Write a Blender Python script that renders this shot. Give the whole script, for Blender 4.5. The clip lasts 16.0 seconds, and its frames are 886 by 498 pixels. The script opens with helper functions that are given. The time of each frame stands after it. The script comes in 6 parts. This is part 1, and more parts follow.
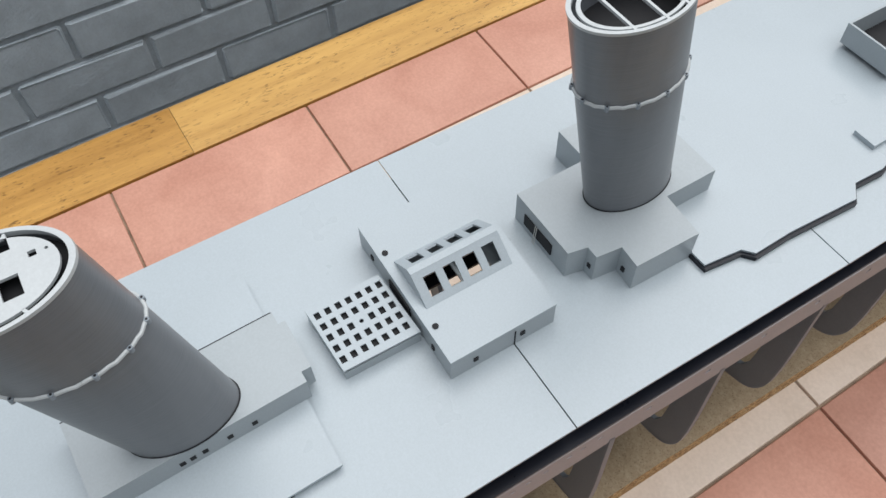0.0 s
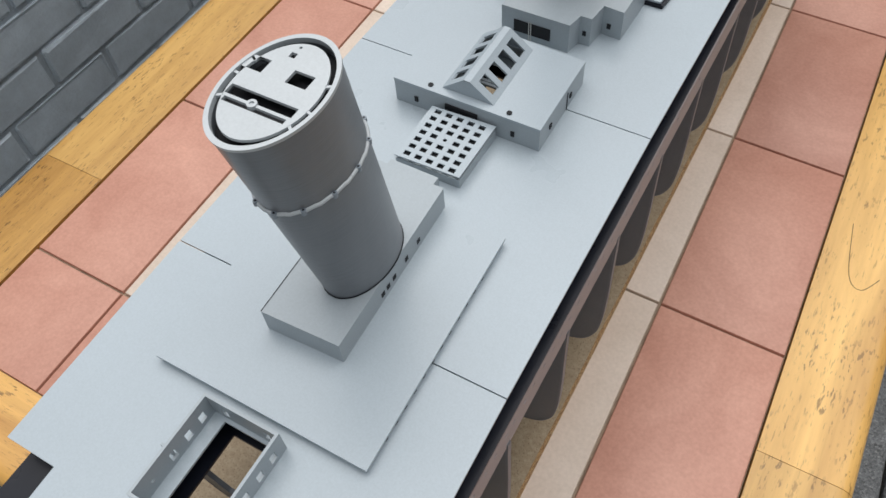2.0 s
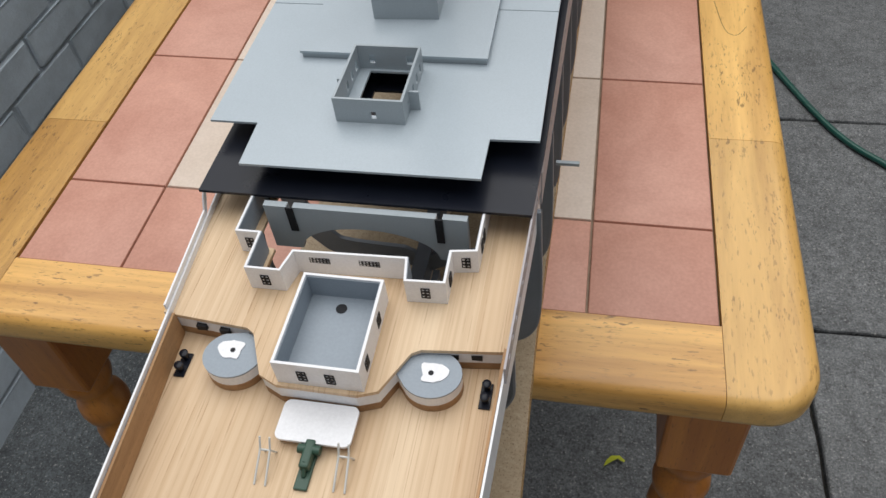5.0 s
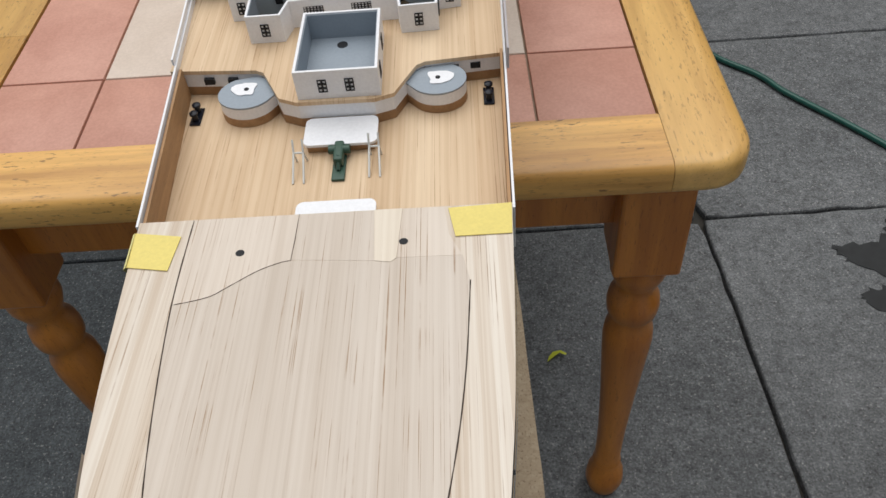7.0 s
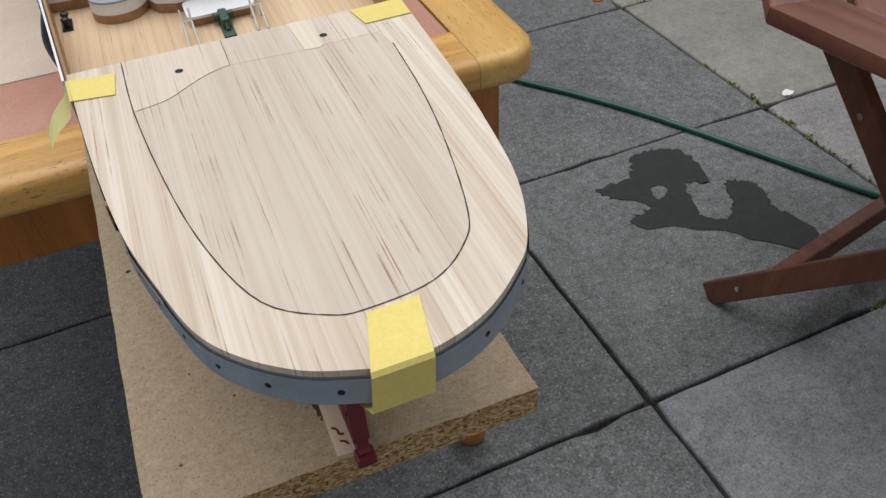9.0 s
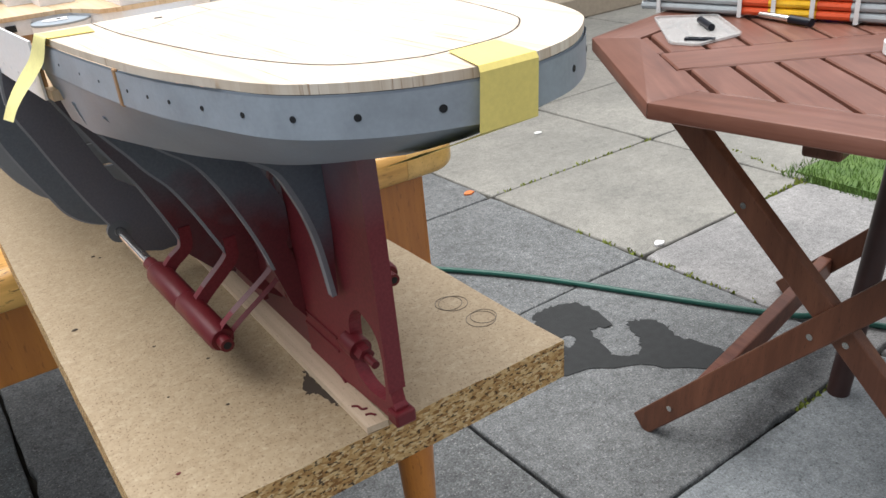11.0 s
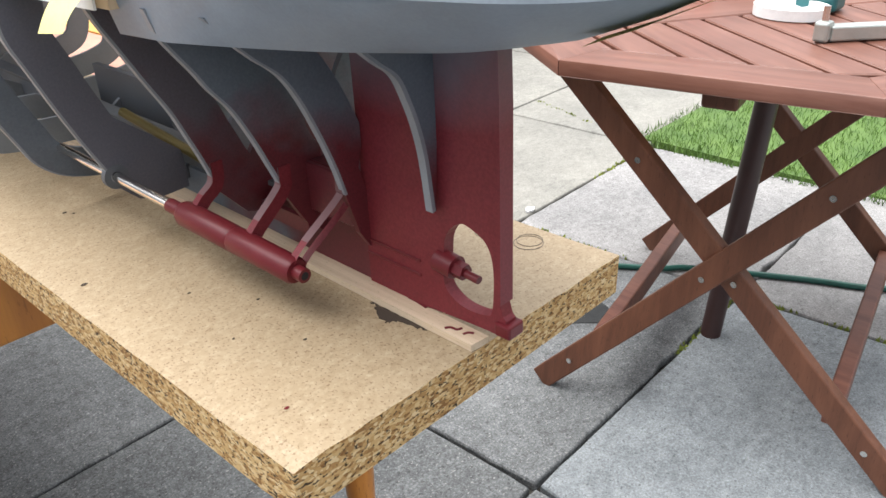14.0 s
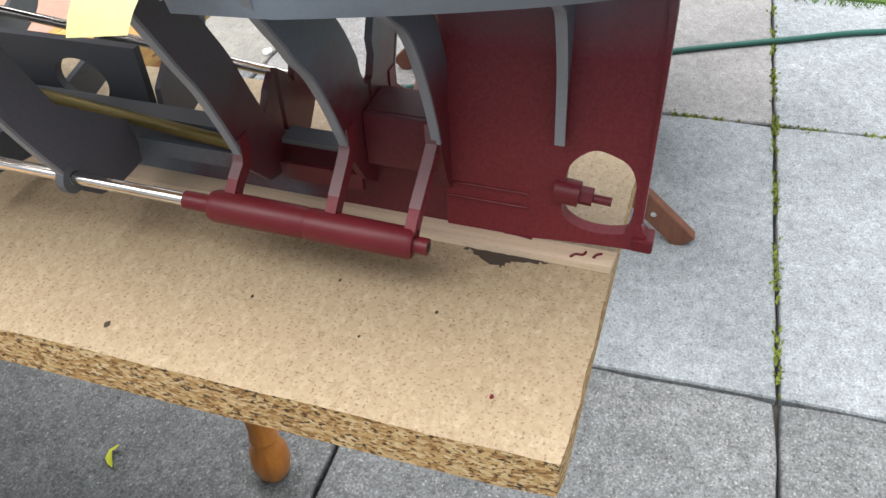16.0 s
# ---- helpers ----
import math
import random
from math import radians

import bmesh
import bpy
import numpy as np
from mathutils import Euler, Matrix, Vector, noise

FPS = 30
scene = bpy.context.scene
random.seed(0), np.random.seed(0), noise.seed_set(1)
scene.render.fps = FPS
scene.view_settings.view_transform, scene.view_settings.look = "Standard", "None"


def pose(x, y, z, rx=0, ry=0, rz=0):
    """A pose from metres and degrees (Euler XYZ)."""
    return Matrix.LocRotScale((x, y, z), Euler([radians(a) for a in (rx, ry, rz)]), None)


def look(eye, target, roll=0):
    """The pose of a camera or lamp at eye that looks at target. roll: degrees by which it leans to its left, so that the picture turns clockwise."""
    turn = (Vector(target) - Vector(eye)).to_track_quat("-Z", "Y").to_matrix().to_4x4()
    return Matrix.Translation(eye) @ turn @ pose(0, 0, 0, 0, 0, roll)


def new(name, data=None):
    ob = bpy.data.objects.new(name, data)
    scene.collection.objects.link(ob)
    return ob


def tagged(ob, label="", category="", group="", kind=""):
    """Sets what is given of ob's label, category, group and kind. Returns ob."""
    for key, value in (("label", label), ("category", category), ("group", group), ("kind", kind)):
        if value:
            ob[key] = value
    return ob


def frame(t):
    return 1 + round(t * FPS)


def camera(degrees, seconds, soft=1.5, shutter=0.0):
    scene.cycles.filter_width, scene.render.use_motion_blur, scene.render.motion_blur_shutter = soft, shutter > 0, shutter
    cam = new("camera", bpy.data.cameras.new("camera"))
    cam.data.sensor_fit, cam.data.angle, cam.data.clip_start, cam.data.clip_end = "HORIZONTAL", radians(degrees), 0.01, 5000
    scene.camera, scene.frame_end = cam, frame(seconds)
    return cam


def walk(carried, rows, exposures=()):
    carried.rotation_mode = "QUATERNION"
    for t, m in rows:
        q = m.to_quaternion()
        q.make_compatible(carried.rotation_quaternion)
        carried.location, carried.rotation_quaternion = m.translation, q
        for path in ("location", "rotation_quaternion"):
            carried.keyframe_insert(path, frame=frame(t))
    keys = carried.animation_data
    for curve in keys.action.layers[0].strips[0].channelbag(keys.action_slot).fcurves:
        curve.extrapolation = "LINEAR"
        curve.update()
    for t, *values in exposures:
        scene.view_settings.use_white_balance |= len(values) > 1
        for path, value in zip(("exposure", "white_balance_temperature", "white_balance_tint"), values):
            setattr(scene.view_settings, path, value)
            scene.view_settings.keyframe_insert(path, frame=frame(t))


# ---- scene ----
from mathutils.geometry import tessellate_polygon

cam = camera(57.4, 16.0)
PATH = [
    (0, (0.206, 0.616, 1.388), (-0.786, 1.17, -0.259), -2.5),
    (0.5, (0.212, 0.543, 1.381), (-0.694, 1.206, -0.274), -2.5),
    (1, (0.202, 0.553, 1.37), (-0.685, 1.241, -0.285), -3.6),
    (1.5, (0.19, 0.504, 1.367), (-0.629, 1.27, -0.288), -6.2),
    (2, (0.173, 0.397, 1.371), (-0.464, 1.351, -0.267), -5.3),
    (2.5, (0.179, 0.356, 1.368), (-0.399, 1.37, -0.256), -4.3),
    (3, (0.198, 0.344, 1.354), (-0.402, 1.352, -0.265), -4.2),
    (3.5, (0.203, 0.266, 1.355), (-0.375, 1.345, -0.227), -5.8),
    (4, (0.183, 0.134, 1.337), (-0.316, 1.306, -0.205), -5.8),
    (4.2, (0.175, 0.113, 1.331), (-0.296, 1.308, -0.202), -5.8),
    (6.3, (0.093, -0.076, 1.276), (-0.1, 1.257, -0.203), -7.9),
    (6.5, (0.091, -0.093, 1.26), (-0.076, 1.242, -0.22), -7.2),
    (7, (0.079, -0.125, 1.237), (-0.017, 1.213, -0.246), -6.1),
    (7.5, (0.069, -0.122, 1.2), (0.07, 1.217, -0.285), -5.7),
    (8, (0.029, -0.142, 1.202), (0.183, 1.221, -0.253), -4.8),
    (8.5, (0.0, -0.212, 1.19), (0.328, 1.16, -0.228), -3.9),
    (8.7, (-0.014, -0.239, 1.184), (0.383, 1.132, -0.217), -3.7),
    (10.8, (-0.138, -0.297, 1.043), (0.775, 1.194, 0.072), -5.8),
    (11, (-0.141, -0.289, 1.027), (0.805, 1.232, 0.137), -5.5),
    (11.5, (-0.159, -0.256, 0.991), (0.834, 1.306, 0.234), -4.9),
    (12, (-0.178, -0.253, 0.961), (0.836, 1.293, 0.2), -4.4),
    (12.5, (-0.194, -0.229, 0.963), (0.845, 1.277, 0.156), -3.8),
    (13, (-0.212, -0.221, 0.958), (0.866, 1.236, 0.112), -3.3),
    (13.5, (-0.235, -0.22, 0.991), (0.891, 1.18, 0.112), -3.0),
    (14, (-0.245, -0.214, 1.001), (1.004, 1.03, 0.055), -2.6),
    (14.5, (-0.272, -0.167, 0.999), (1.079, 0.851, -0.067), -2.1),
    (15, (-0.285, -0.092, 0.995), (1.138, 0.658, -0.192), -0.3),
    (15.5, (-0.287, -0.048, 1.014), (1.124, 0.548, -0.273), -1.2),
    (16, (-0.291, -0.02, 1.038), (1.102, 0.493, -0.302), -3.0),
]
walk(cam, [(t, look(eye, target, roll)) for t, eye, target, roll in PATH], exposures=[(0, 0.20), (2, 0.07), (4, 0.03), (6.5, 0.0), (8.7, -0.04), (10.8, 1.06), (11.5, 1.10), (12, 1.35), (14, 1.70), (16, 1.45)])

# ---- world and sun ----
world = bpy.data.worlds.new("sky")
scene.world = world
world.use_nodes = True
wn = world.node_tree
wn.nodes.clear()
sky = wn.nodes.new("ShaderNodeTexSky")
sky.sky_type = "NISHITA"
sky.sun_disc = False
sky.sun_elevation = radians(73)
sky.sun_rotation = radians(345)
sky.air_density, sky.dust_density, sky.ozone_density = 1.0, 4.0, 1.0
cloud = wn.nodes.new("ShaderNodeMixRGB")
cloud.inputs["Fac"].default_value = 0.75
cloud.inputs["Color2"].default_value = (8.6, 8.75, 9.0, 1)
bg = wn.nodes.new("ShaderNodeBackground")
bg.inputs["Strength"].default_value = 0.052
wo = wn.nodes.new("ShaderNodeOutputWorld")
wn.links.new(sky.outputs[0], cloud.inputs["Color1"])
wn.links.new(cloud.outputs[0], bg.inputs["Color"])
wn.links.new(bg.outputs[0], wo.inputs["Surface"])
sun = new("sun", bpy.data.lights.new("sun", "SUN"))
sun.data.energy, sun.data.angle, sun.data.color = 2.6, radians(75), (1.0, 0.99, 0.98)
sun.rotation_euler = (radians(17), 0, radians(-165))


# ---- materials ----
def mat(name):
    m = bpy.data.materials.new(name)
    m.use_nodes = True
    nt = m.node_tree
    return m, nt, nt.nodes["Principled BSDF"]


def coords(nt, scale=(1, 1, 1), kind="Object"):
    tc = nt.nodes.new("ShaderNodeTexCoord")
    mp = nt.nodes.new("ShaderNodeMapping")
    mp.inputs["Scale"].default_value = scale
    nt.links.new(tc.outputs[kind], mp.inputs["Vector"])
    return mp.outputs[0]


def world_coords(nt, scale=(1, 1, 1)):
    g = nt.nodes.new("ShaderNodeNewGeometry")
    mp = nt.nodes.new("ShaderNodeMapping")
    mp.inputs["Scale"].default_value = scale
    nt.links.new(g.outputs["Position"], mp.inputs["Vector"])
    return mp.outputs[0]


def tex(nt, vec, scale, detail=6, rough=0.6, distort=0.0):
    n = nt.nodes.new("ShaderNodeTexNoise")
    n.inputs["Scale"].default_value = scale
    n.inputs["Detail"].default_value = detail
    n.inputs["Roughness"].default_value = rough
    n.inputs["Distortion"].default_value = distort
    nt.links.new(vec, n.inputs["Vector"])
    return n.outputs["Fac"]


def ramp(nt, fac, stops):
    r = nt.nodes.new("ShaderNodeValToRGB")
    els = r.color_ramp.elements
    while len(els) < len(stops):
        els.new(0.5)
    for e, (p, c) in zip(els, stops):
        e.position = p
        e.color = (*c, 1) if len(c) == 3 else c
    nt.links.new(fac, r.inputs["Fac"])
    return r.outputs["Color"]


def mix(nt, fac, a, b, mode="MIX"):
    m = nt.nodes.new("ShaderNodeMixRGB")
    m.blend_type = mode
    for sock, v in (("Fac", fac), ("Color1", a), ("Color2", b)):
        if isinstance(v, (int, float)):
            m.inputs[sock].default_value = v
        elif isinstance(v, tuple):
            m.inputs[sock].default_value = (*v, 1)
        else:
            nt.links.new(v, m.inputs[sock])
    return m.outputs["Color"]


def bump(nt, p, height, strength=0.3, dist=0.001):
    b = nt.nodes.new("ShaderNodeBump")
    b.inputs["Strength"].default_value = strength
    b.inputs["Distance"].default_value = dist
    nt.links.new(height, b.inputs["Height"])
    nt.links.new(b.outputs[0], p.inputs["Normal"])


def grey(v):
    return (v, v, v)


def shade(c, k):
    return tuple(min(1.0, v * k) for v in c)


def plain(name, col, rough=0.5, metal=0.0, var=0.12, scale=40, fine=600, bmp=0.15, dist=0.0004, spec=0.5):
    """A paint or plastic: slow blotches and fine grain over one base colour."""
    m, nt, p = mat(name)
    v = world_coords(nt)
    slow = ramp(nt, tex(nt, v, scale, 4), [(0.3, shade(col, 1 - var)), (0.7, shade(col, 1 + var))])
    grain = tex(nt, v, fine, 3)
    nt.links.new(mix(nt, 0.25, slow, ramp(nt, grain, [(0.3, shade(col, 0.8)), (0.7, shade(col, 1.15))])), p.inputs["Base Color"])
    r = nt.nodes.new("ShaderNodeMapRange")
    r.inputs["To Min"].default_value, r.inputs["To Max"].default_value = max(0.03, rough - 0.08), min(1, rough + 0.08)
    nt.links.new(tex(nt, v, scale * 2, 3), r.inputs["Value"])
    nt.links.new(r.outputs[0], p.inputs["Roughness"])
    p.inputs["Metallic"].default_value = metal
    p.inputs["Specular IOR Level"].default_value = spec
    if bmp:
        bump(nt, p, grain, bmp, dist)
    return m


def island(nt, lo=0.85, hi=1.12):
    o = nt.nodes.new("ShaderNodeObjectInfo")
    r = nt.nodes.new("ShaderNodeMapRange")
    r.inputs["To Min"].default_value, r.inputs["To Max"].default_value = lo, hi
    nt.links.new(o.outputs["Random"], r.inputs["Value"])
    return r.outputs[0]


def wood(name, dark, light, along=(1, 1, 1), scale=60, rough=0.5, knots=False, bmp=0.2, coat=0.0, fleck=0.0):
    """Wood whose grain runs along the axis with the small number in `along`."""
    m, nt, p = mat(name)
    v = world_coords(nt, along)
    a = tex(nt, v, scale, 8, 0.65, 0.4)
    b = tex(nt, v, scale * 0.22, 5, 0.6, 0.8)
    c = ramp(nt, a, [(0.34, shade(dark, 0.85)), (0.5, tuple((x + y) / 2 for x, y in zip(dark, light))), (0.66, shade(light, 1.06))])
    c = mix(nt, 0.55, c, ramp(nt, b, [(0.36, shade(dark, 0.9)), (0.64, shade(light, 1.05))]))
    pores = tex(nt, world_coords(nt, tuple(6.0 if s == 1 else 0.9 for s in along)), scale * 1.3, 3, 0.55)
    c = mix(nt, ramp(nt, pores, [(0.61, grey(0)), (0.68, grey(1))]), c, mix(nt, 0.45, c, shade(dark, 0.45)))
    if fleck:
        spot = tex(nt, world_coords(nt, tuple(0.28 if s < 1 else 1 for s in along)), 380, 2, 0.5)
        where = tex(nt, world_coords(nt), 22, 3, 0.6)
        f = mix(nt, 1.0, ramp(nt, spot, [(0.60, grey(0)), (0.67, grey(fleck))]), ramp(nt, where, [(0.44, grey(0)), (0.60, grey(1))]), "MULTIPLY")
        c = mix(nt, f, c, shade(dark, 0.38))
    c = mix(nt, 1.0, c, ramp(nt, island(nt, 0, 1), [(0.0, grey(0.86)), (1.0, grey(1.1))]), "MULTIPLY")
    nt.links.new(c, p.inputs["Base Color"])
    p.inputs["Roughness"].default_value = rough
    p.inputs["Coat Weight"].default_value = coat
    p.inputs["Coat Roughness"].default_value = 0.15
    bump(nt, p, a, bmp, 0.0006)
    return m


def strip_wood(name, dark, light, width, tone=0.3, streak=0.7, rough=0.6, fine=800):
    """Strip planking along y: a tone for each strip, growth lines and short dark pores."""
    m, nt, p = mat(name)
    g = nt.nodes.new("ShaderNodeNewGeometry")
    sep = nt.nodes.new("ShaderNodeSeparateXYZ")
    nt.links.new(g.outputs["Position"], sep.inputs[0])
    wob = nt.nodes.new("ShaderNodeMath")
    wob.operation = "MULTIPLY_ADD"
    wob.inputs[1].default_value = 0.006
    nt.links.new(tex(nt, world_coords(nt, (0.2, 0.5, 0.02)), 9, 2), wob.inputs[0])
    nt.links.new(sep.outputs["X"], wob.inputs[2])
    div = nt.nodes.new("ShaderNodeMath")
    div.operation = "DIVIDE"
    div.inputs[1].default_value = width
    nt.links.new(wob.outputs[0], div.inputs[0])
    fl = nt.nodes.new("ShaderNodeMath")
    fl.operation = "FLOOR"
    nt.links.new(div.outputs[0], fl.inputs[0])
    wnz = nt.nodes.new("ShaderNodeTexWhiteNoise")
    wnz.noise_dimensions = "1D"
    nt.links.new(fl.outputs[0], wnz.inputs["W"])
    mid = tuple((a + b) / 2 for a, b in zip(dark, light))
    base = ramp(nt, wnz.outputs["Value"], [(0.0, tuple(a + (b - a) * 0.25 for a, b in zip(dark, light))), (0.5, mid), (1.0, light)])
    base = mix(nt, tone, mid, base)
    lines = tex(nt, world_coords(nt, (1, 0.0035, 0.02)), fine * 0.6, 4, 0.6)
    base = mix(nt, 0.42, base, ramp(nt, lines, [(0.30, shade(dark, 0.9)), (0.46, mid), (0.62, light)]))
    slow = tex(nt, world_coords(nt, (1, 0.10, 0.02)), 60, 3)
    base = mix(nt, 0.3, base, ramp(nt, slow, [(0.3, shade(mid, 0.86)), (0.7, shade(light, 1.04))]))
    pore = tex(nt, world_coords(nt, (1, 0.0045, 0.02)), fine * 1.9, 2, 0.5)
    patch = tex(nt, world_coords(nt, (1, 0.4, 0.02)), 90, 3)
    pf = mix(nt, 1.0, ramp(nt, pore, [(0.60, grey(0)), (0.68, grey(streak))]), ramp(nt, patch, [(0.42, grey(0.1)), (0.60, grey(1))]), "MULTIPLY")
    base = mix(nt, pf, base, (dark[0] * 0.62, dark[1] * 0.46, dark[2] * 0.32))
    base = mix(nt, 1.0, base, ramp(nt, island(nt, 0, 1), [(0.0, grey(0.94)), (1.0, grey(1.05))]), "MULTIPLY")
    nt.links.new(base, p.inputs["Base Color"])
    p.inputs["Roughness"].default_value = rough
    p.inputs["Specular IOR Level"].default_value = 0.25
    bump(nt, p, lines, 0.15, 0.0003)
    return m


M_DECK = plain("pale_grey_plastic", (0.405, 0.468, 0.510), 0.30, var=0.05, scale=9, fine=900, bmp=0.05)
M_HOUSE = plain("grey_printed_plastic", (0.37, 0.42, 0.45), 0.38, var=0.04, scale=20, fine=900, bmp=0.06)
M_RIM = plain("pale_printed_plastic", (0.52, 0.56, 0.58), 0.4, var=0.04, scale=60, fine=900, bmp=0.05)
# near-black that paints the shade inside openings; also black windows and seams
M_DARK = plain("opening_shade_and_black_trim", (0.006, 0.007, 0.01), 0.7, bmp=0)
M_BLACK = plain("black_styrene", (0.008, 0.010, 0.017), 0.30, var=0.2, scale=25, bmp=0.02, spec=0.25)
M_WHITE = plain("white_plastic", (0.80, 0.81, 0.83), 0.4, var=0.03, bmp=0.03)
M_PALEGREY = plain("blue_grey_plastic", (0.27, 0.315, 0.36), 0.5, var=0.05, bmp=0.05)
M_STRIP = plain("pinkish_grey_plastic", (0.40, 0.375, 0.39), 0.5, var=0.06, bmp=0.05)
M_PRIMER = plain("grey_primer", (0.10, 0.11, 0.125), 0.55, var=0.08, bmp=0.1)
M_BAND = plain("pale_primer", (0.29, 0.33, 0.38), 0.5, var=0.2, scale=45, bmp=0.1)
M_RED = plain("red_oxide_primer", (0.125, 0.012, 0.017), 0.42, var=0.1, bmp=0.08, spec=0.35)
M_STEEL = plain("polished_steel", (0.75, 0.72, 0.68), 0.2, metal=1.0, bmp=0)
M_BRASS = plain("dull_brass", (0.13, 0.10, 0.03), 0.4, metal=0.5, bmp=0)
M_BALSA = strip_wood("balsa", (0.50, 0.405, 0.315), (0.71, 0.64, 0.56), 0.010, 0.5, 0.95)
M_BALSA_EDGE = strip_wood("balsa_strips", (0.44, 0.30, 0.18), (0.79, 0.73, 0.64), 0.0056, 1.0, 0.75)
M_BALSA_PALE = strip_wood("pale_balsa", (0.60, 0.50, 0.38), (0.78, 0.71, 0.60), 0.012, 0.3, 0.4)
M_PINE = strip_wood("pine_planking", (0.45, 0.275, 0.135), (0.76, 0.60, 0.415), 0.0205, 1.0, 0.6, 0.5, 600)
M_EDGEWOOD = wood("brown_wood_edge", (0.30, 0.16, 0.07), (0.42, 0.25, 0.12), (1, 0.1, 1), 200, 0.6)
M_HONEY = wood("honey_varnish", (0.40, 0.190, 0.036), (0.68, 0.385, 0.100), (1, 0.09, 1), 95, 0.36, coat=0.15, fleck=0.8)
M_HONEY_PALE = wood("pale_honey_varnish", (0.53, 0.275, 0.065), (0.78, 0.480, 0.150), (1, 0.09, 1), 60, 0.36, coat=0.15, fleck=0.8)
M_HONEY_X = wood("honey_varnish_cross", (0.44, 0.205, 0.040), (0.74, 0.430, 0.120), (0.06, 1, 1), 80, 0.36, coat=0.15, fleck=0.9)
M_HONEY_Z = wood("honey_varnish_leg", (0.38, 0.115, 0.014), (0.58, 0.225, 0.032), (1, 1, 0.08), 60, 0.34, coat=0.15)
M_TEAK = wood("red_brown_stain", (0.118, 0.036, 0.021), (0.205, 0.077, 0.046), (1, 0.1, 1), 60, 0.45)
M_TEAK_Z = wood("brown_stain_leg", (0.10, 0.035, 0.018), (0.19, 0.075, 0.04), (1, 1, 0.12), 50, 0.5)
M_TAPE = plain("yellow_masking_tape", (0.76, 0.63, 0.19), 0.7, var=0.06, bmp=0.1)
M_HOSE = plain("green_hose", (0.012, 0.085, 0.065), 0.35, bmp=0)
M_EDGEGREY = plain("sanded_grey_edge", (0.24, 0.255, 0.28), 0.5, bmp=0.05)
M_EDGERED = plain("dusty_red_edge", (0.17, 0.085, 0.09), 0.5, bmp=0.05)
M_COUNTER = plain("mid_grey_primer", (0.235, 0.275, 0.325), 0.5, var=0.15, scale=30, bmp=0.1)
M_FRAME = plain("bare_grey_frame", (0.205, 0.225, 0.25), 0.45, var=0.08, bmp=0.08)
M_LINE = plain("dark_saw_cut", (0.05, 0.035, 0.025), 0.9, bmp=0)
M_GREEN = plain("dark_green_paint", (0.03, 0.075, 0.05), 0.45, bmp=0)
M_CLEAR = plain("pale_clear_plastic", (0.62, 0.63, 0.60), 0.25, bmp=0)


M_LID = plain("cloudy_clear_plastic", (0.62, 0.62, 0.61), 0.25, bmp=0)
M_LID.node_tree.nodes["Principled BSDF"].inputs["Alpha"].default_value = 0.42


def tube_material():
    m, nt, p = mat("dark_grey_printed_tube")
    v = world_coords(nt, (1, 1, 1))
    lines = tex(nt, world_coords(nt, (0.3, 0.3, 12)), 160, 2, 0.4)
    slow = tex(nt, world_coords(nt, (1, 1, 0.12)), 55, 3)
    c = mix(nt, 0.5, ramp(nt, lines, [(0.3, (0.138, 0.152, 0.170)), (0.7, (0.180, 0.197, 0.218))]), ramp(nt, slow, [(0.3, (0.140, 0.154, 0.172)), (0.7, (0.205, 0.223, 0.246))]))
    nt.links.new(c, p.inputs["Base Color"])
    p.inputs["Roughness"].default_value = 0.34
    bump(nt, p, lines, 0.3, 0.0003)
    return m


M_TUBE = tube_material()


def hull_material(name, c0, c1):
    """Grey primer with red oxide sprayed over the lower and after part."""
    m, nt, p = mat(name)
    g = nt.nodes.new("ShaderNodeNewGeometry")
    s = nt.nodes.new("ShaderNodeSeparateXYZ")
    nt.links.new(g.outputs["Position"], s.inputs[0])
    low = nt.nodes.new("ShaderNodeMapRange")
    low.inputs["From Min"].default_value, low.inputs["From Max"].default_value = 0.905, 0.835
    nt.links.new(s.outputs["Z"], low.inputs["Value"])
    aft = nt.nodes.new("ShaderNodeMapRange")
    aft.inputs["From Min"].default_value, aft.inputs["From Max"].default_value = 0.26, 0.12
    nt.links.new(s.outputs["Y"], aft.inputs["Value"])
    n = tex(nt, world_coords(nt), 22, 3)
    a = nt.nodes.new("ShaderNodeMath")
    a.operation = "MULTIPLY"
    nt.links.new(low.outputs[0], a.inputs[0])
    nt.links.new(aft.outputs[0], a.inputs[1])
    b = nt.nodes.new("ShaderNodeMath")
    b.operation = "MULTIPLY_ADD"
    b.inputs[1].default_value = 1.4
    b.inputs[2].default_value = -0.7
    nt.links.new(n, b.inputs[0])
    d = nt.nodes.new("ShaderNodeMath")
    d.operation = "ADD"
    nt.links.new(a.outputs[0], d.inputs[0])
    nt.links.new(b.outputs[0], d.inputs[1])
    f = ramp(nt, d.outputs[0], [(0.25, grey(0)), (0.8, grey(1))])
    speck = tex(nt, world_coords(nt), 700, 2)
    base = ramp(nt, speck, [(0.3, c0), (0.7, c1)])
    red = ramp(nt, speck, [(0.3, (0.088, 0.012, 0.018)), (0.7, (0.13, 0.018, 0.025))])
    nt.links.new(mix(nt, f, base, red), p.inputs["Base Color"])
    p.inputs["Roughness"].default_value = 0.45
    bump(nt, p, speck, 0.08, 0.0003)
    return m


M_HULL = hull_material("grey_and_red_primer", (0.096, 0.114, 0.140), (0.120, 0.140, 0.170))
M_HULL_MAROON = hull_material("maroon_grey_and_red_primer", (0.080, 0.070, 0.086), (0.102, 0.090, 0.110))
M_HULL_DUSTY = hull_material("dusty_purple_grey_primer", (0.094, 0.096, 0.120), (0.118, 0.120, 0.148))


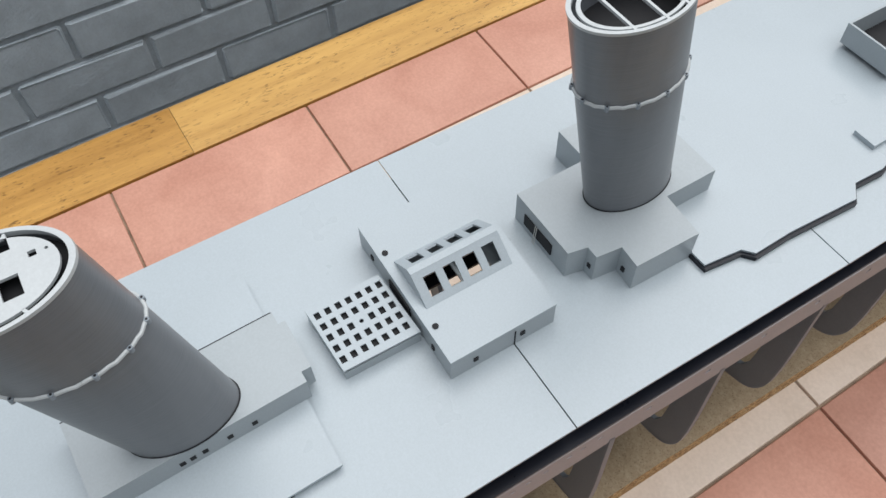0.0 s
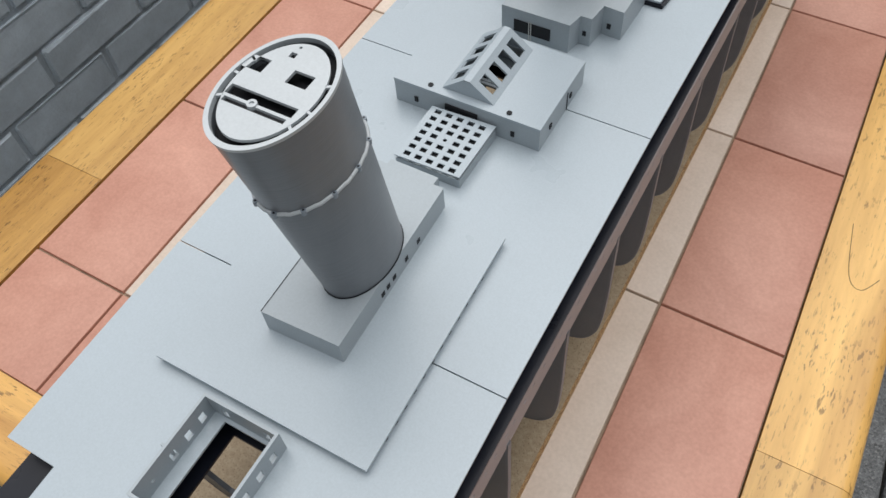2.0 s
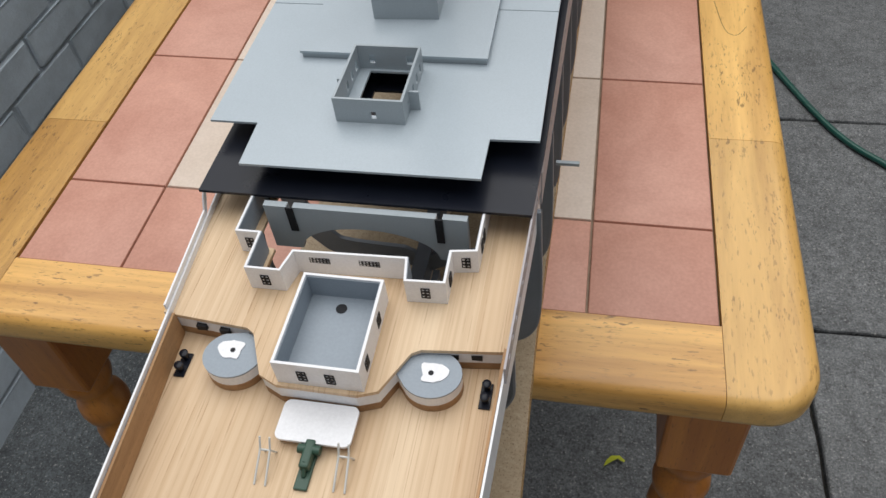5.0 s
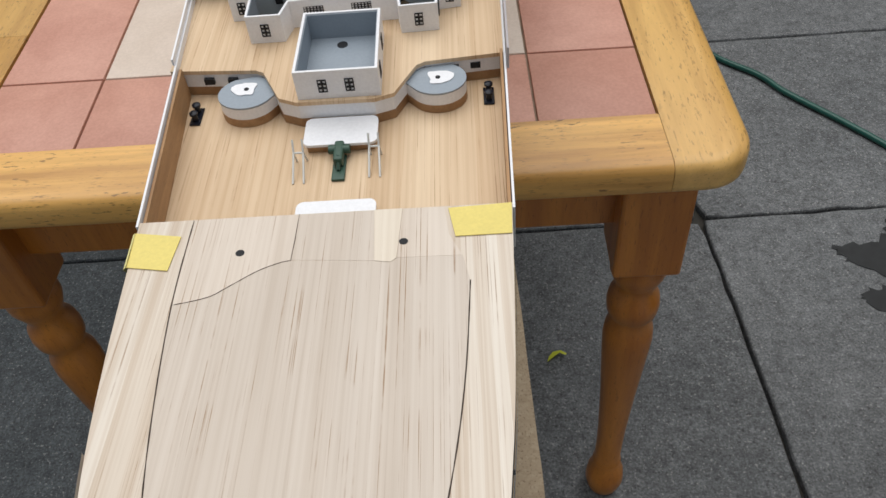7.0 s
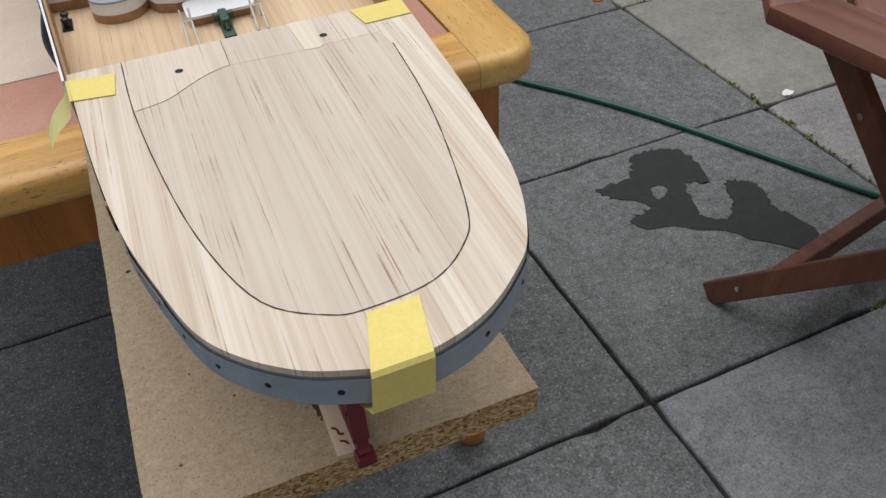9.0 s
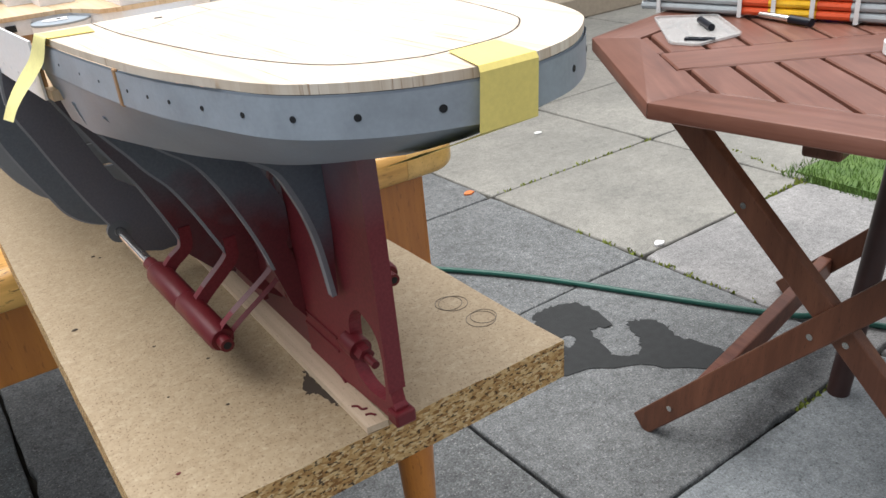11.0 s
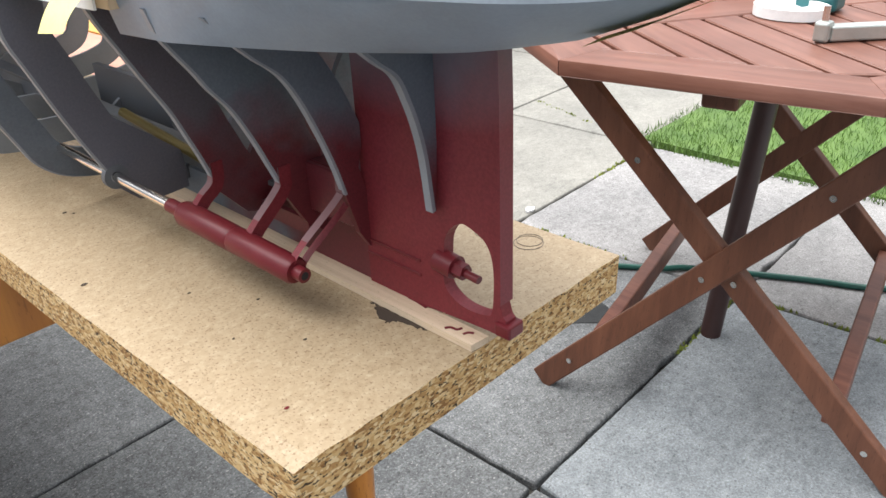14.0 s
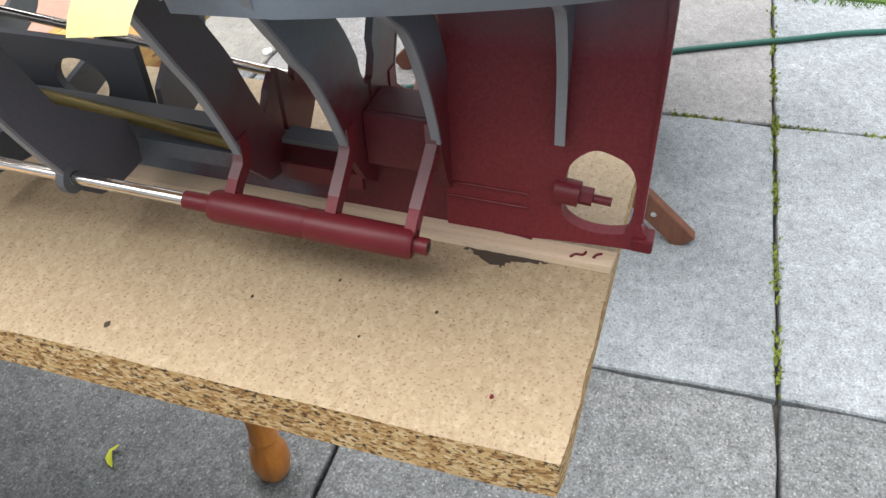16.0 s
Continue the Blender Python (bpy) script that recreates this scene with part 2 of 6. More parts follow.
def stern_plate_material():
    """Red oxide with a grey patch left on the upper forward part."""
    m, nt, p = mat("red_oxide_over_grey")
    g = nt.nodes.new("ShaderNodeNewGeometry")
    s = nt.nodes.new("ShaderNodeSeparateXYZ")
    nt.links.new(g.outputs["Position"], s.inputs[0])
    top = nt.nodes.new("ShaderNodeMapRange")
    top.inputs["From Min"].default_value, top.inputs["From Max"].default_value = 0.868, 0.965
    nt.links.new(s.outputs["Z"], top.inputs["Value"])
    fwd = nt.nodes.new("ShaderNodeMapRange")
    fwd.inputs["From Min"].default_value, fwd.inputs["From Max"].default_value = -0.06, 0.02
    nt.links.new(s.outputs["Y"], fwd.inputs["Value"])
    a = nt.nodes.new("ShaderNodeMath")
    a.operation = "MULTIPLY"
    nt.links.new(top.outputs[0], a.inputs[0])
    nt.links.new(fwd.outputs[0], a.inputs[1])
    n = tex(nt, world_coords(nt), 30, 3)
    f = mix(nt, 0.45, ramp(nt, a.outputs[0], [(0.1, grey(0)), (0.55, grey(1))]), ramp(nt, n, [(0.30, grey(0.25)), (0.60, grey(1))]), "MULTIPLY")
    speck = tex(nt, world_coords(nt), 700, 2)
    nt.links.new(mix(nt, f, ramp(nt, speck, [(0.3, (0.140, 0.017, 0.024)), (0.7, (0.195, 0.026, 0.034))]), (0.165, 0.185, 0.215)), p.inputs["Base Color"])
    p.inputs["Roughness"].default_value = 0.46
    p.inputs["Specular IOR Level"].default_value = 0.3
    bump(nt, p, speck, 0.08, 0.0003)
    return m


M_STERN = stern_plate_material()


def chipboard(name, edge):
    m, nt, p = mat(name)
    v = world_coords(nt, (0.9, 0.9, 1.8) if edge else (1, 1, 1))
    vo = nt.nodes.new("ShaderNodeTexVoronoi")
    vo.inputs["Scale"].default_value = 400 if edge else 640
    vo.inputs["Randomness"].default_value = 1
    nt.links.new(v, vo.inputs["Vector"])
    sep = nt.nodes.new("ShaderNodeSeparateColor")
    nt.links.new(vo.outputs["Color"], sep.inputs[0])
    if edge:
        c = ramp(nt, sep.outputs[0], [(0.0, (0.24, 0.11, 0.03)), (0.3, (0.46, 0.265, 0.095)), (0.7, (0.60, 0.40, 0.18)), (1.0, (0.70, 0.53, 0.30))])
        gap = ramp(nt, tex(nt, v, 360, 3, 0.55), [(0.575, grey(0)), (0.62, grey(0.94))])
        c = mix(nt, gap, c, (0.035, 0.02, 0.01))
        h = mix(nt, gap, sep.outputs[1], grey(0))
    else:
        c = ramp(nt, sep.outputs[0], [(0.0, (0.20, 0.145, 0.087)), (0.2, (0.31, 0.24, 0.158)), (0.55, (0.375, 0.303, 0.21)), (0.9, (0.43, 0.358, 0.258)), (1.0, (0.52, 0.457, 0.348))])
        chip = nt.nodes.new("ShaderNodeTexVoronoi")
        chip.inputs["Scale"].default_value = 330
        nt.links.new(world_coords(nt, (0.55, 1, 1)), chip.inputs["Vector"])
        cs = nt.nodes.new("ShaderNodeSeparateColor")
        nt.links.new(chip.outputs["Color"], cs.inputs[0])
        c = mix(nt, 0.38, c, ramp(nt, cs.outputs[1], [(0.0, (0.22, 0.15, 0.085)), (0.12, (0.33, 0.25, 0.16)), (0.8, (0.41, 0.335, 0.235)), (1.0, (0.56, 0.49, 0.37))]))
        c = mix(nt, 0.35, c, ramp(nt, tex(nt, v, 300, 5, 0.75), [(0.3, (0.265, 0.197, 0.113)), (0.7, (0.445, 0.353, 0.228))]))
        c = mix(nt, 0.35, c, ramp(nt, tex(nt, v, 7, 4), [(0.3, (0.246, 0.197, 0.137)), (0.7, (0.351, 0.284, 0.201))]))
        fleck = ramp(nt, tex(nt, world_coords(nt, (1, 0.7, 1)), 850, 2, 0.4), [(0.60, grey(0)), (0.68, grey(0.6))])
        c = mix(nt, fleck, c, (0.130, 0.073, 0.035))
        c = mix(nt, 1.0, c, (1.03, 0.985, 0.91), "MULTIPLY")
        h = sep.outputs[1]
    nt.links.new(c, p.inputs["Base Color"])
    p.inputs["Roughness"].default_value = 0.8 if edge else 0.6
    bump(nt, p, h, 0.9 if edge else 0.2, 0.0025 if edge else 0.0004)
    return m


M_CHIP = chipboard("chipboard_face", False)
M_CHIP_EDGE = chipboard("chipboard_edge", True)


def tile_material(name, a, b):
    m, nt, p = mat(name)
    v = world_coords(nt)
    c = ramp(nt, tex(nt, v, 8, 5, 0.62, 0.8), [(0.3, a), (0.6, b), (0.75, shade(b, 1.15))])
    c = mix(nt, 0.3, c, ramp(nt, tex(nt, v, 330, 4), [(0.3, shade(a, 0.85)), (0.7, shade(b, 1.1))]))
    c = mix(nt, 1.0, c, ramp(nt, island(nt, 0, 1), [(0.0, grey(0.9)), (1.0, grey(1.08))]), "MULTIPLY")
    nt.links.new(c, p.inputs["Base Color"])
    p.inputs["Roughness"].default_value = 0.5
    bump(nt, p, tex(nt, v, 60, 4), 0.12, 0.0008)
    return m


M_TILE = tile_material("terracotta_tile", (0.45, 0.205, 0.145), (0.60, 0.315, 0.235))
M_CREAM = tile_material("cream_tile", (0.62, 0.50, 0.40), (0.75, 0.63, 0.53))
M_GROUT = plain("dirty_grout", (0.30, 0.225, 0.16), 0.9, var=0.4, scale=60, bmp=0.4)


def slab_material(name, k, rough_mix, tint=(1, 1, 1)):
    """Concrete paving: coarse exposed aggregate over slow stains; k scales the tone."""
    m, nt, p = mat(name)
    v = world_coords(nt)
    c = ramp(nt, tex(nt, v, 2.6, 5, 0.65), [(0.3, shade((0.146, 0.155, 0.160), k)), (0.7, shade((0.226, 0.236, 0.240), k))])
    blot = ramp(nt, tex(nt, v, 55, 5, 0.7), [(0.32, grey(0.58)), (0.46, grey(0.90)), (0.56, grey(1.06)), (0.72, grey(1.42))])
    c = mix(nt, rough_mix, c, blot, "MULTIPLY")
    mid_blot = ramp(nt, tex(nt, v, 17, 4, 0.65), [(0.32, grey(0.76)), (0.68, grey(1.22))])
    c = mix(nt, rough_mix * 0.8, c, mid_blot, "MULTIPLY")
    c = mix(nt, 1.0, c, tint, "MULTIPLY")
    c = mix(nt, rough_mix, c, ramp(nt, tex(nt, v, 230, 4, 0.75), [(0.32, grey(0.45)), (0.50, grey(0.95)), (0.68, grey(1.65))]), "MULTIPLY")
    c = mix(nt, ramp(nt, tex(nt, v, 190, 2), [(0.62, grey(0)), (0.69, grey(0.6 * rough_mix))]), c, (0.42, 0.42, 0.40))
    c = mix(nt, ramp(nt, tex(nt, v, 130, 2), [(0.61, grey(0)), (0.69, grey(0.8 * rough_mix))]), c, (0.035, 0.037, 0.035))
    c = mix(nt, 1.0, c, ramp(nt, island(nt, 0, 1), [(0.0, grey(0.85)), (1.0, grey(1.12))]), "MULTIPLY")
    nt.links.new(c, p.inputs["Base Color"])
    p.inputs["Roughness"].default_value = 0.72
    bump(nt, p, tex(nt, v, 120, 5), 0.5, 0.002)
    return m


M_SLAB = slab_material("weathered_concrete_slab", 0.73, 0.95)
# paler slabs; their tone is also lifted to offset the garden table's shadow
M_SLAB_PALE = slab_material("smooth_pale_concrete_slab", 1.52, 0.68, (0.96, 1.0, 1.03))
# darkened slab copy: paints the dining table's shade onto the wall-side column
M_SLAB_SHADE = slab_material("shade_toned_concrete_slab", 0.50, 0.95, (0.94, 1.0, 1.04))
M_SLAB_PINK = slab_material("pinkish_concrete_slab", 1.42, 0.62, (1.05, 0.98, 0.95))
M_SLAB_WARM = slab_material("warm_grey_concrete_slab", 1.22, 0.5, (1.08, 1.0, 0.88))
M_SOIL = plain("dark_joint_soil", (0.045, 0.042, 0.035), 0.95, var=0.3, scale=20, bmp=0.4)
M_WET = plain("wet_concrete", (0.022, 0.024, 0.025), 0.55, var=0.3, scale=60, bmp=0.3, dist=0.001, spec=0.3)
M_BRICK = plain("blue_grey_masonry_paint", (0.51, 0.585, 0.645), 0.5, var=0.14, scale=22, fine=220, bmp=0.6, dist=0.002)
M_MORTAR = plain("painted_mortar", (0.40, 0.46, 0.51), 0.7, var=0.2, scale=60, fine=300, bmp=0.6, dist=0.002)


def grass_material():
    m, nt, p = mat("grass")
    c = ramp(nt, tex(nt, world_coords(nt), 9, 4), [(0.3, (0.055, 0.120, 0.018)), (0.7, (0.115, 0.200, 0.038))])
    g = nt.nodes.new("ShaderNodeNewGeometry")
    c = mix(nt, 1.0, c, ramp(nt, g.outputs["Random Per Island"], [(0.0, grey(0.65)), (1.0, grey(1.4))]), "MULTIPLY")
    nt.links.new(c, p.inputs["Base Color"])
    p.inputs["Roughness"].default_value = 0.5
    return m


M_GRASS = grass_material()


# ---- builders ----
def thing(name, label, category, group="", kind="", at=(0, 0, 0)):
    ob = new(name)
    ob.location = at
    ob.empty_display_size = 0.05
    return tagged(ob, label, category, group, kind)


def link(name, bm, material, smooth=False):
    me = bpy.data.meshes.new(name)
    bmesh.ops.recalc_face_normals(bm, faces=bm.faces)
    bm.to_mesh(me)
    bm.free()
    for m in material if isinstance(material, (list, tuple)) else [material]:
        me.materials.append(m)
    if smooth:
        for pl in me.polygons:
            pl.use_smooth = True
        me.set_sharp_from_angle(angle=radians(35))
    return new(name, me)


def part(name, bm, material, parent, label="", smooth=False):
    ob = link(name, bm, material, smooth)
    if parent:
        ob.parent = parent
        off = Vector((0, 0, 0))
        q = parent
        while q:
            off += q.location
            q = q.parent
        ob.location = -off
    if label:
        ob["label"] = label
    return ob


def single(name, bm, material, label, category, group="", kind="", smooth=False):
    return tagged(link(name, bm, material, smooth), label, category, group, kind)


def add_box(bm, x0, x1, y0, y1, z0, z1, bevel=0.0, seg=1, mi=0):
    vs = [bm.verts.new((x, y, z)) for z in (z0, z1) for y in (y0, y1) for x in (x0, x1)]
    fs = [bm.faces.new([vs[i] for i in q]) for q in ((0, 1, 3, 2), (4, 6, 7, 5), (0, 4, 5, 1), (2, 3, 7, 6), (0, 2, 6, 4), (1, 5, 7, 3))]
    for f in fs:
        f.material_index = mi
    if bevel:
        es = list({e for f in fs for e in f.edges})
        bmesh.ops.bevel(bm, geom=es, offset=bevel, segments=seg, profile=0.5, affect="EDGES")
    return bm


def box(x0, x1, y0, y1, z0, z1, bevel=0.0, seg=1):
    return add_box(bmesh.new(), x0, x1, y0, y1, z0, z1, bevel, seg)


def add_prism(bm, loops, a, b, axis="z", mi=0):
    """Extrudes a flat outline with holes from a to b along an axis. Outline points: (x, y), (x, z) for y, (y, z) for x."""
    put = {"z": lambda u, v, w: (u, v, w), "y": lambda u, v, w: (u, w, v), "x": lambda u, v, w: (w, u, v)}[axis]
    tris = tessellate_polygon([[Vector((u, v, 0)) for u, v in lp] for lp in loops])
    flat = [p for lp in loops for p in lp]
    lo = [bm.verts.new(put(u, v, a)) for u, v in flat]
    hi = [bm.verts.new(put(u, v, b)) for u, v in flat]
    for t in tris:
        for vs in (lo, hi):
            try:
                bm.faces.new([vs[i] for i in t]).material_index = mi
            except ValueError:
                pass
    k = 0
    for lp in loops:
        n = len(lp)
        for i in range(n):
            j = (i + 1) % n
            bm.faces.new((lo[k + i], lo[k + j], hi[k + j], hi[k + i])).material_index = mi
        k += n
    return bm


def prism(loops, a, b, axis="z"):
    return add_prism(bmesh.new(), loops, a, b, axis)


def oval(cx, cy, rx, ry, n=24):
    return [(cx + rx * math.cos(2 * math.pi * i / n), cy + ry * math.sin(2 * math.pi * i / n)) for i in range(n)]


def rect(x0, x1, y0, y1):
    return [(x0, y0), (x1, y0), (x1, y1), (x0, y1)]


def smooth_line(pts, per=6, closed=False):
    """A smooth run of points through a few given ones."""
    out, n = [], len(pts)
    for i in range(n if closed else n - 1):
        p = [Vector(pts[(i + k) % n] if closed else pts[min(max(i + k, 0), n - 1)]) for k in (-1, 0, 1, 2)]
        for s in range(per):
            t = s / per
            out.append(tuple(0.5 * (2 * p[1] + (p[2] - p[0]) * t + (2 * p[0] - 5 * p[1] + 4 * p[2] - p[3]) * t * t + (3 * p[1] - p[0] - 3 * p[2] + p[3]) * t ** 3)))
    if not closed:
        out.append(tuple(pts[-1]))
    return out


def add_tube(bm, pts, r, n=10, cap=True, mi=0):
    """A round bar along a run of points."""
    pts = [Vector(p) for p in pts]
    rings = []
    for i, p in enumerate(pts):
        d = (pts[min(i + 1, len(pts) - 1)] - pts[max(i - 1, 0)]).normalized()
        up = Vector((0, 0, 1)) if abs(d.z) < 0.9 else Vector((1, 0, 0))
        s = d.cross(up).normalized()
        u = s.cross(d)
        rr = r[i] if isinstance(r, (list, tuple)) else r
        rings.append([bm.verts.new(p + rr * (math.cos(2 * math.pi * k / n) * s + math.sin(2 * math.pi * k / n) * u)) for k in range(n)])
    for a, b in zip(rings, rings[1:]):
        for k in range(n):
            bm.faces.new((a[k], a[(k + 1) % n], b[(k + 1) % n], b[k])).material_index = mi
    if cap:
        bm.faces.new(rings[0]).material_index = mi
        bm.faces.new(rings[-1]).material_index = mi
    return bm


def tube(pts, r, n=10, cap=True):
    return add_tube(bmesh.new(), pts, r, n, cap)


def add_bar(bm, a, b, w, h, side=(0, 0, 1), mi=0):
    """A straight batten of width w and thickness h from a to b; side: roughly the direction of h."""
    a, b = Vector(a), Vector(b)
    d = (b - a).normalized()
    s = d.cross(Vector(side)).normalized() * w / 2
    u = s.cross(d).normalized() * h / 2
    vs = [bm.verts.new(p + i * s + j * u) for p in (a, b) for i, j in ((-1, -1), (1, -1), (1, 1), (-1, 1))]
    fs = [bm.faces.new([vs[i] for i in q]) for q in ((0, 1, 2, 3), (7, 6, 5, 4), (0, 4, 5, 1), (1, 5, 6, 2), (2, 6, 7, 3), (3, 7, 4, 0))]
    for f in fs:
        f.material_index = mi
    es = list({e for f in fs for e in f.edges})
    bmesh.ops.bevel(bm, geom=es, offset=min(w, h) * 0.12, segments=2, profile=0.5, affect="EDGES")
    return bm


def lathe(profile, cx, cy, n=20):
    """A turned shape from (radius, height) pairs."""
    bm = bmesh.new()
    rings = [[bm.verts.new((cx + r * math.cos(2 * math.pi * k / n), cy + r * math.sin(2 * math.pi * k / n), z)) for k in range(n)] for r, z in profile]
    for a, b in zip(rings, rings[1:]):
        for k in range(n):
            bm.faces.new((a[k], a[(k + 1) % n], b[(k + 1) % n], b[k]))
    bm.faces.new(rings[0])
    bm.faces.new(rings[-1])
    return bm


# ---- the setting: ground, paving, brick wall, house ----
# joints of the paving: x = a - s * y for the lines away from the wall, y = b + c * x for those across it
JX = [(-0.95, 0.0), (-0.175, 0.02), (0.585, 0.047), (1.372, 0.055), (2.10, 0.05), (2.84, 0.05), (3.58, 0.05), (4.32, 0.05), (5.06, 0.05)]
JY = [(-2.80, 0.04), (-2.17, 0.04), (-1.54, 0.04), (-0.895, 0.036), (-0.255, 0.033), (0.386, 0.026), (1.027, 0.020), (1.655, 0.010), (2.285, 0.010), (2.915, 0.010), (3.545, 0.010)]


def joint(i, j):
    """Where two joints of the paving cross."""
    (a, sx), (b, c) = JX[i], JY[j]
    y = (b + c * a) / (1 + c * sx)
    return Vector((a - sx * y, y))


ground = single("ground", prism([[(-60, -60), (60, -60), (60, 60), (-60, 60)]], -0.08, -0.022), M_SOIL, "dark soil under the paving, running to the distance", "ground", kind="structure")
pavement = thing("pavement", "weathered grey concrete paving slabs with mossy joints", "paving", kind="structure")
wall_west = thing("wall_west", "brick wall painted blue-grey beside the table", "wall", kind="structure")

lawn = single("lawn", prism([[(2.05, -4), (9, -4), (9, 1.12), (2.08, 1.12)]], -0.02, 0.006), M_GRASS, "mown green lawn at the edge of the paving", "lawn", kind="structure")


def grass_blades():
    rng = random.Random(4)
    vs, fs = [], []
    for _ in range(48000):
        x = 2.03 + 3.2 * rng.random() ** 1.5
        y = -1.6 + 2.75 * rng.random()
        if x < 2.07 and rng.random() < 0.5:
            continue
        a, h, w = rng.random() * 6.28, 0.012 + 0.024 * rng.random(), 0.0018
        lx, ly = rng.uniform(-0.018, 0.018), rng.uniform(-0.018, 0.018)
        k = len(vs)
        vs += [(x - w * math.cos(a), y - w * math.sin(a), 0.0), (x + w * math.cos(a), y + w * math.sin(a), 0.0), (x + lx, y + ly, h)]
        fs.append((k, k + 1, k + 2))
    me = bpy.data.meshes.new("grass")
    me.from_pydata(vs, [], fs)
    me.materials.append(M_GRASS)
    return tagged(new("grass", me), "short bright green grass blades on the lawn", "grass", kind="stuff")


grass_blades()

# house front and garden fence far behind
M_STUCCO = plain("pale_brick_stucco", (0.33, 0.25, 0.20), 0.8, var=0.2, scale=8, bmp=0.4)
M_UPVC = plain("white_frame_plastic", (0.75, 0.76, 0.76), 0.35, bmp=0)
M_PANE = plain("dark_glass", (0.10, 0.12, 0.13), 0.06, bmp=0, spec=0.8)
M_FENCE = wood("weathered_fence", (0.10, 0.075, 0.055), (0.22, 0.165, 0.12), (1, 1, 0.1), 30, 0.8)
house = thing("house", "house back wall with white patio door over a stone step", "house", kind="structure")
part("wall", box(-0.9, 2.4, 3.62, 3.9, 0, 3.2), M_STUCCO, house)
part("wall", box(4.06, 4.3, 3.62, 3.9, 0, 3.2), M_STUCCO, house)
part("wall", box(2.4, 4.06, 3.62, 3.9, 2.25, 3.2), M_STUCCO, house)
part("step", box(2.3, 4.2, 3.48, 3.72, 0, 0.13, 0.008), plain("buff_stone", (0.42, 0.35, 0.27), 0.8), house, "buff stone doorstep")
pd = part("door", prism([rect(2.42, 4.04, 0.15, 2.24), rect(2.50, 3.02, 0.28, 2.16), rect(3.09, 3.45, 0.28, 2.16), rect(3.53, 3.96, 0.28, 2.16)], 3.64, 3.70, "y"), M_UPVC, house, "white plastic patio door")
for a, b in ((2.50, 3.02), (3.09, 3.45), (3.53, 3.96)):
    part("pane", box(a - 0.005, b + 0.005, 3.665, 3.672, 0.275, 2.165), M_PANE, pd)
for i in range(4):
    x = 3.56 + i * 0.1
    part("blind", box(x, x + 0.07, 3.68, 3.69, 0.3, 2.15, 0.003), M_UPVC, pd, "pale vertical blind slat")
fence = thing("fence", "weathered brown board garden fence", "fence", kind="structure")
for i in range(26):
    x = 4.32 + i * 0.16
    part("board", box(x, x + 0.15, 4.52 + 0.012 * (i % 2), 4.545 + 0.012 * (i % 2), 0.22, 1.8, 0.004), M_FENCE, fence)
part("gravel_board", box(4.3, 8.5, 4.50, 4.55, 0, 0.2, 0.005), plain("concrete_board", (0.30, 0.27, 0.22), 0.85), fence)
for x in (4.30, 6.1, 7.9):
    part("post", box(x, x + 0.1, 4.44, 4.52, 0, 1.95, 0.006), M_FENCE, fence)
for k, (x0, x1, y0, y1) in enumerate(((8.6, 8.8, -6, 4.55), (-3, 8.8, -6.2, -6.0))):
    single("garden_wall", box(x0, x1, y0, y1, 0, 1.9), M_FENCE, "plain brown garden boundary fence", "fence", kind="structure")

# ---- the tiled dining table ----
TX0, TX1, TY0, TY1 = -0.505, 0.3245, 0.394, 1.90
IX0, IX1, IY0, IY1 = -0.419, 0.248, 0.467, 1.83
table = thing("dining_table", "honey-varnished wooden table with a terracotta tile top", "table")


def skew(x, y):
    """The table top is not quite square: it narrows and its rows fan out away from its near end."""
    u = min(1.0, max(0.0, (x - IX0) / (IX1 - IX0)))
    k = y - IY0
    return x - k * (0.010 * (1 - u) + 0.022 * u), y + max(0.0, k) * 0.0253 * (1 - u)


ROUND = [(0.010, 0.716), (0.004, 0.7175), (0.0008, 0.721), (0.0, 0.726), (0.0, 0.7405), (0.0012, 0.7455), (0.0045, 0.7493), (0.010, 0.7511), (0.016, 0.7515)]


def arc(cx, cy, r, a0, a1, n=8):
    return [(cx + r * math.cos(radians(a0 + (a1 - a0) * i / n)), cy + r * math.sin(radians(a0 + (a1 - a0) * i / n))) for i in range(n + 1)]


def frame_rail(outline, material):
    """A rail with a rounded outer edge; outline(d) gives its plan pulled in by d on the outside."""
    bm = bmesh.new()
    rows = [[bm.verts.new((*skew(x, y), z)) for x, y in outline(d)] for d, z in ROUND]
    n = len(rows[0])
    for a, b in zip(rows, rows[1:]):
        for k in range(n):
            bm.faces.new((a[k], a[(k + 1) % n], b[(k + 1) % n], b[k]))
    for r in (rows[0], rows[-1]):
        bm.faces.new(r)
    return part("rail", bm, material, table, "", True)


CR = 0.045
frame_rail(lambda d: [(IX1 + 0.001, 0.7035), (IX1 + 0.001, TY0 + d)] + arc(TX1 - CR, TY0 + CR, CR - d, 270, 360) + [(TX1 - d, 0.7035)], M_HONEY_PALE)
frame_rail(lambda d: [(IX1 + 0.001, 0.7040), (TX1 - d, 0.7040), (TX1 - d, TY1 - d), (IX1 + 0.001, TY1 - d)], M_HONEY_PALE)
frame_rail(lambda d: [(IX0 - 0.001, 0.667), (TX0 + d, 0.667)] + arc(TX0 + CR, TY0 + CR, CR - d, 180, 270) + [(IX0 - 0.001, TY0 + d)], M_HONEY)
frame_rail(lambda d: [(IX0 - 0.001, 0.6675), (IX0 - 0.001, TY1 - d), (TX0 + d, TY1 - d), (TX0 + d, 0.6675)], M_HONEY_PALE)
frame_rail(lambda d: [(IX0 - 0.0005, TY0 + d), (IX1 + 0.0005, TY0 + d), (IX1 + 0.0005, IY0), (IX0 - 0.0005, IY0)], M_HONEY_X)
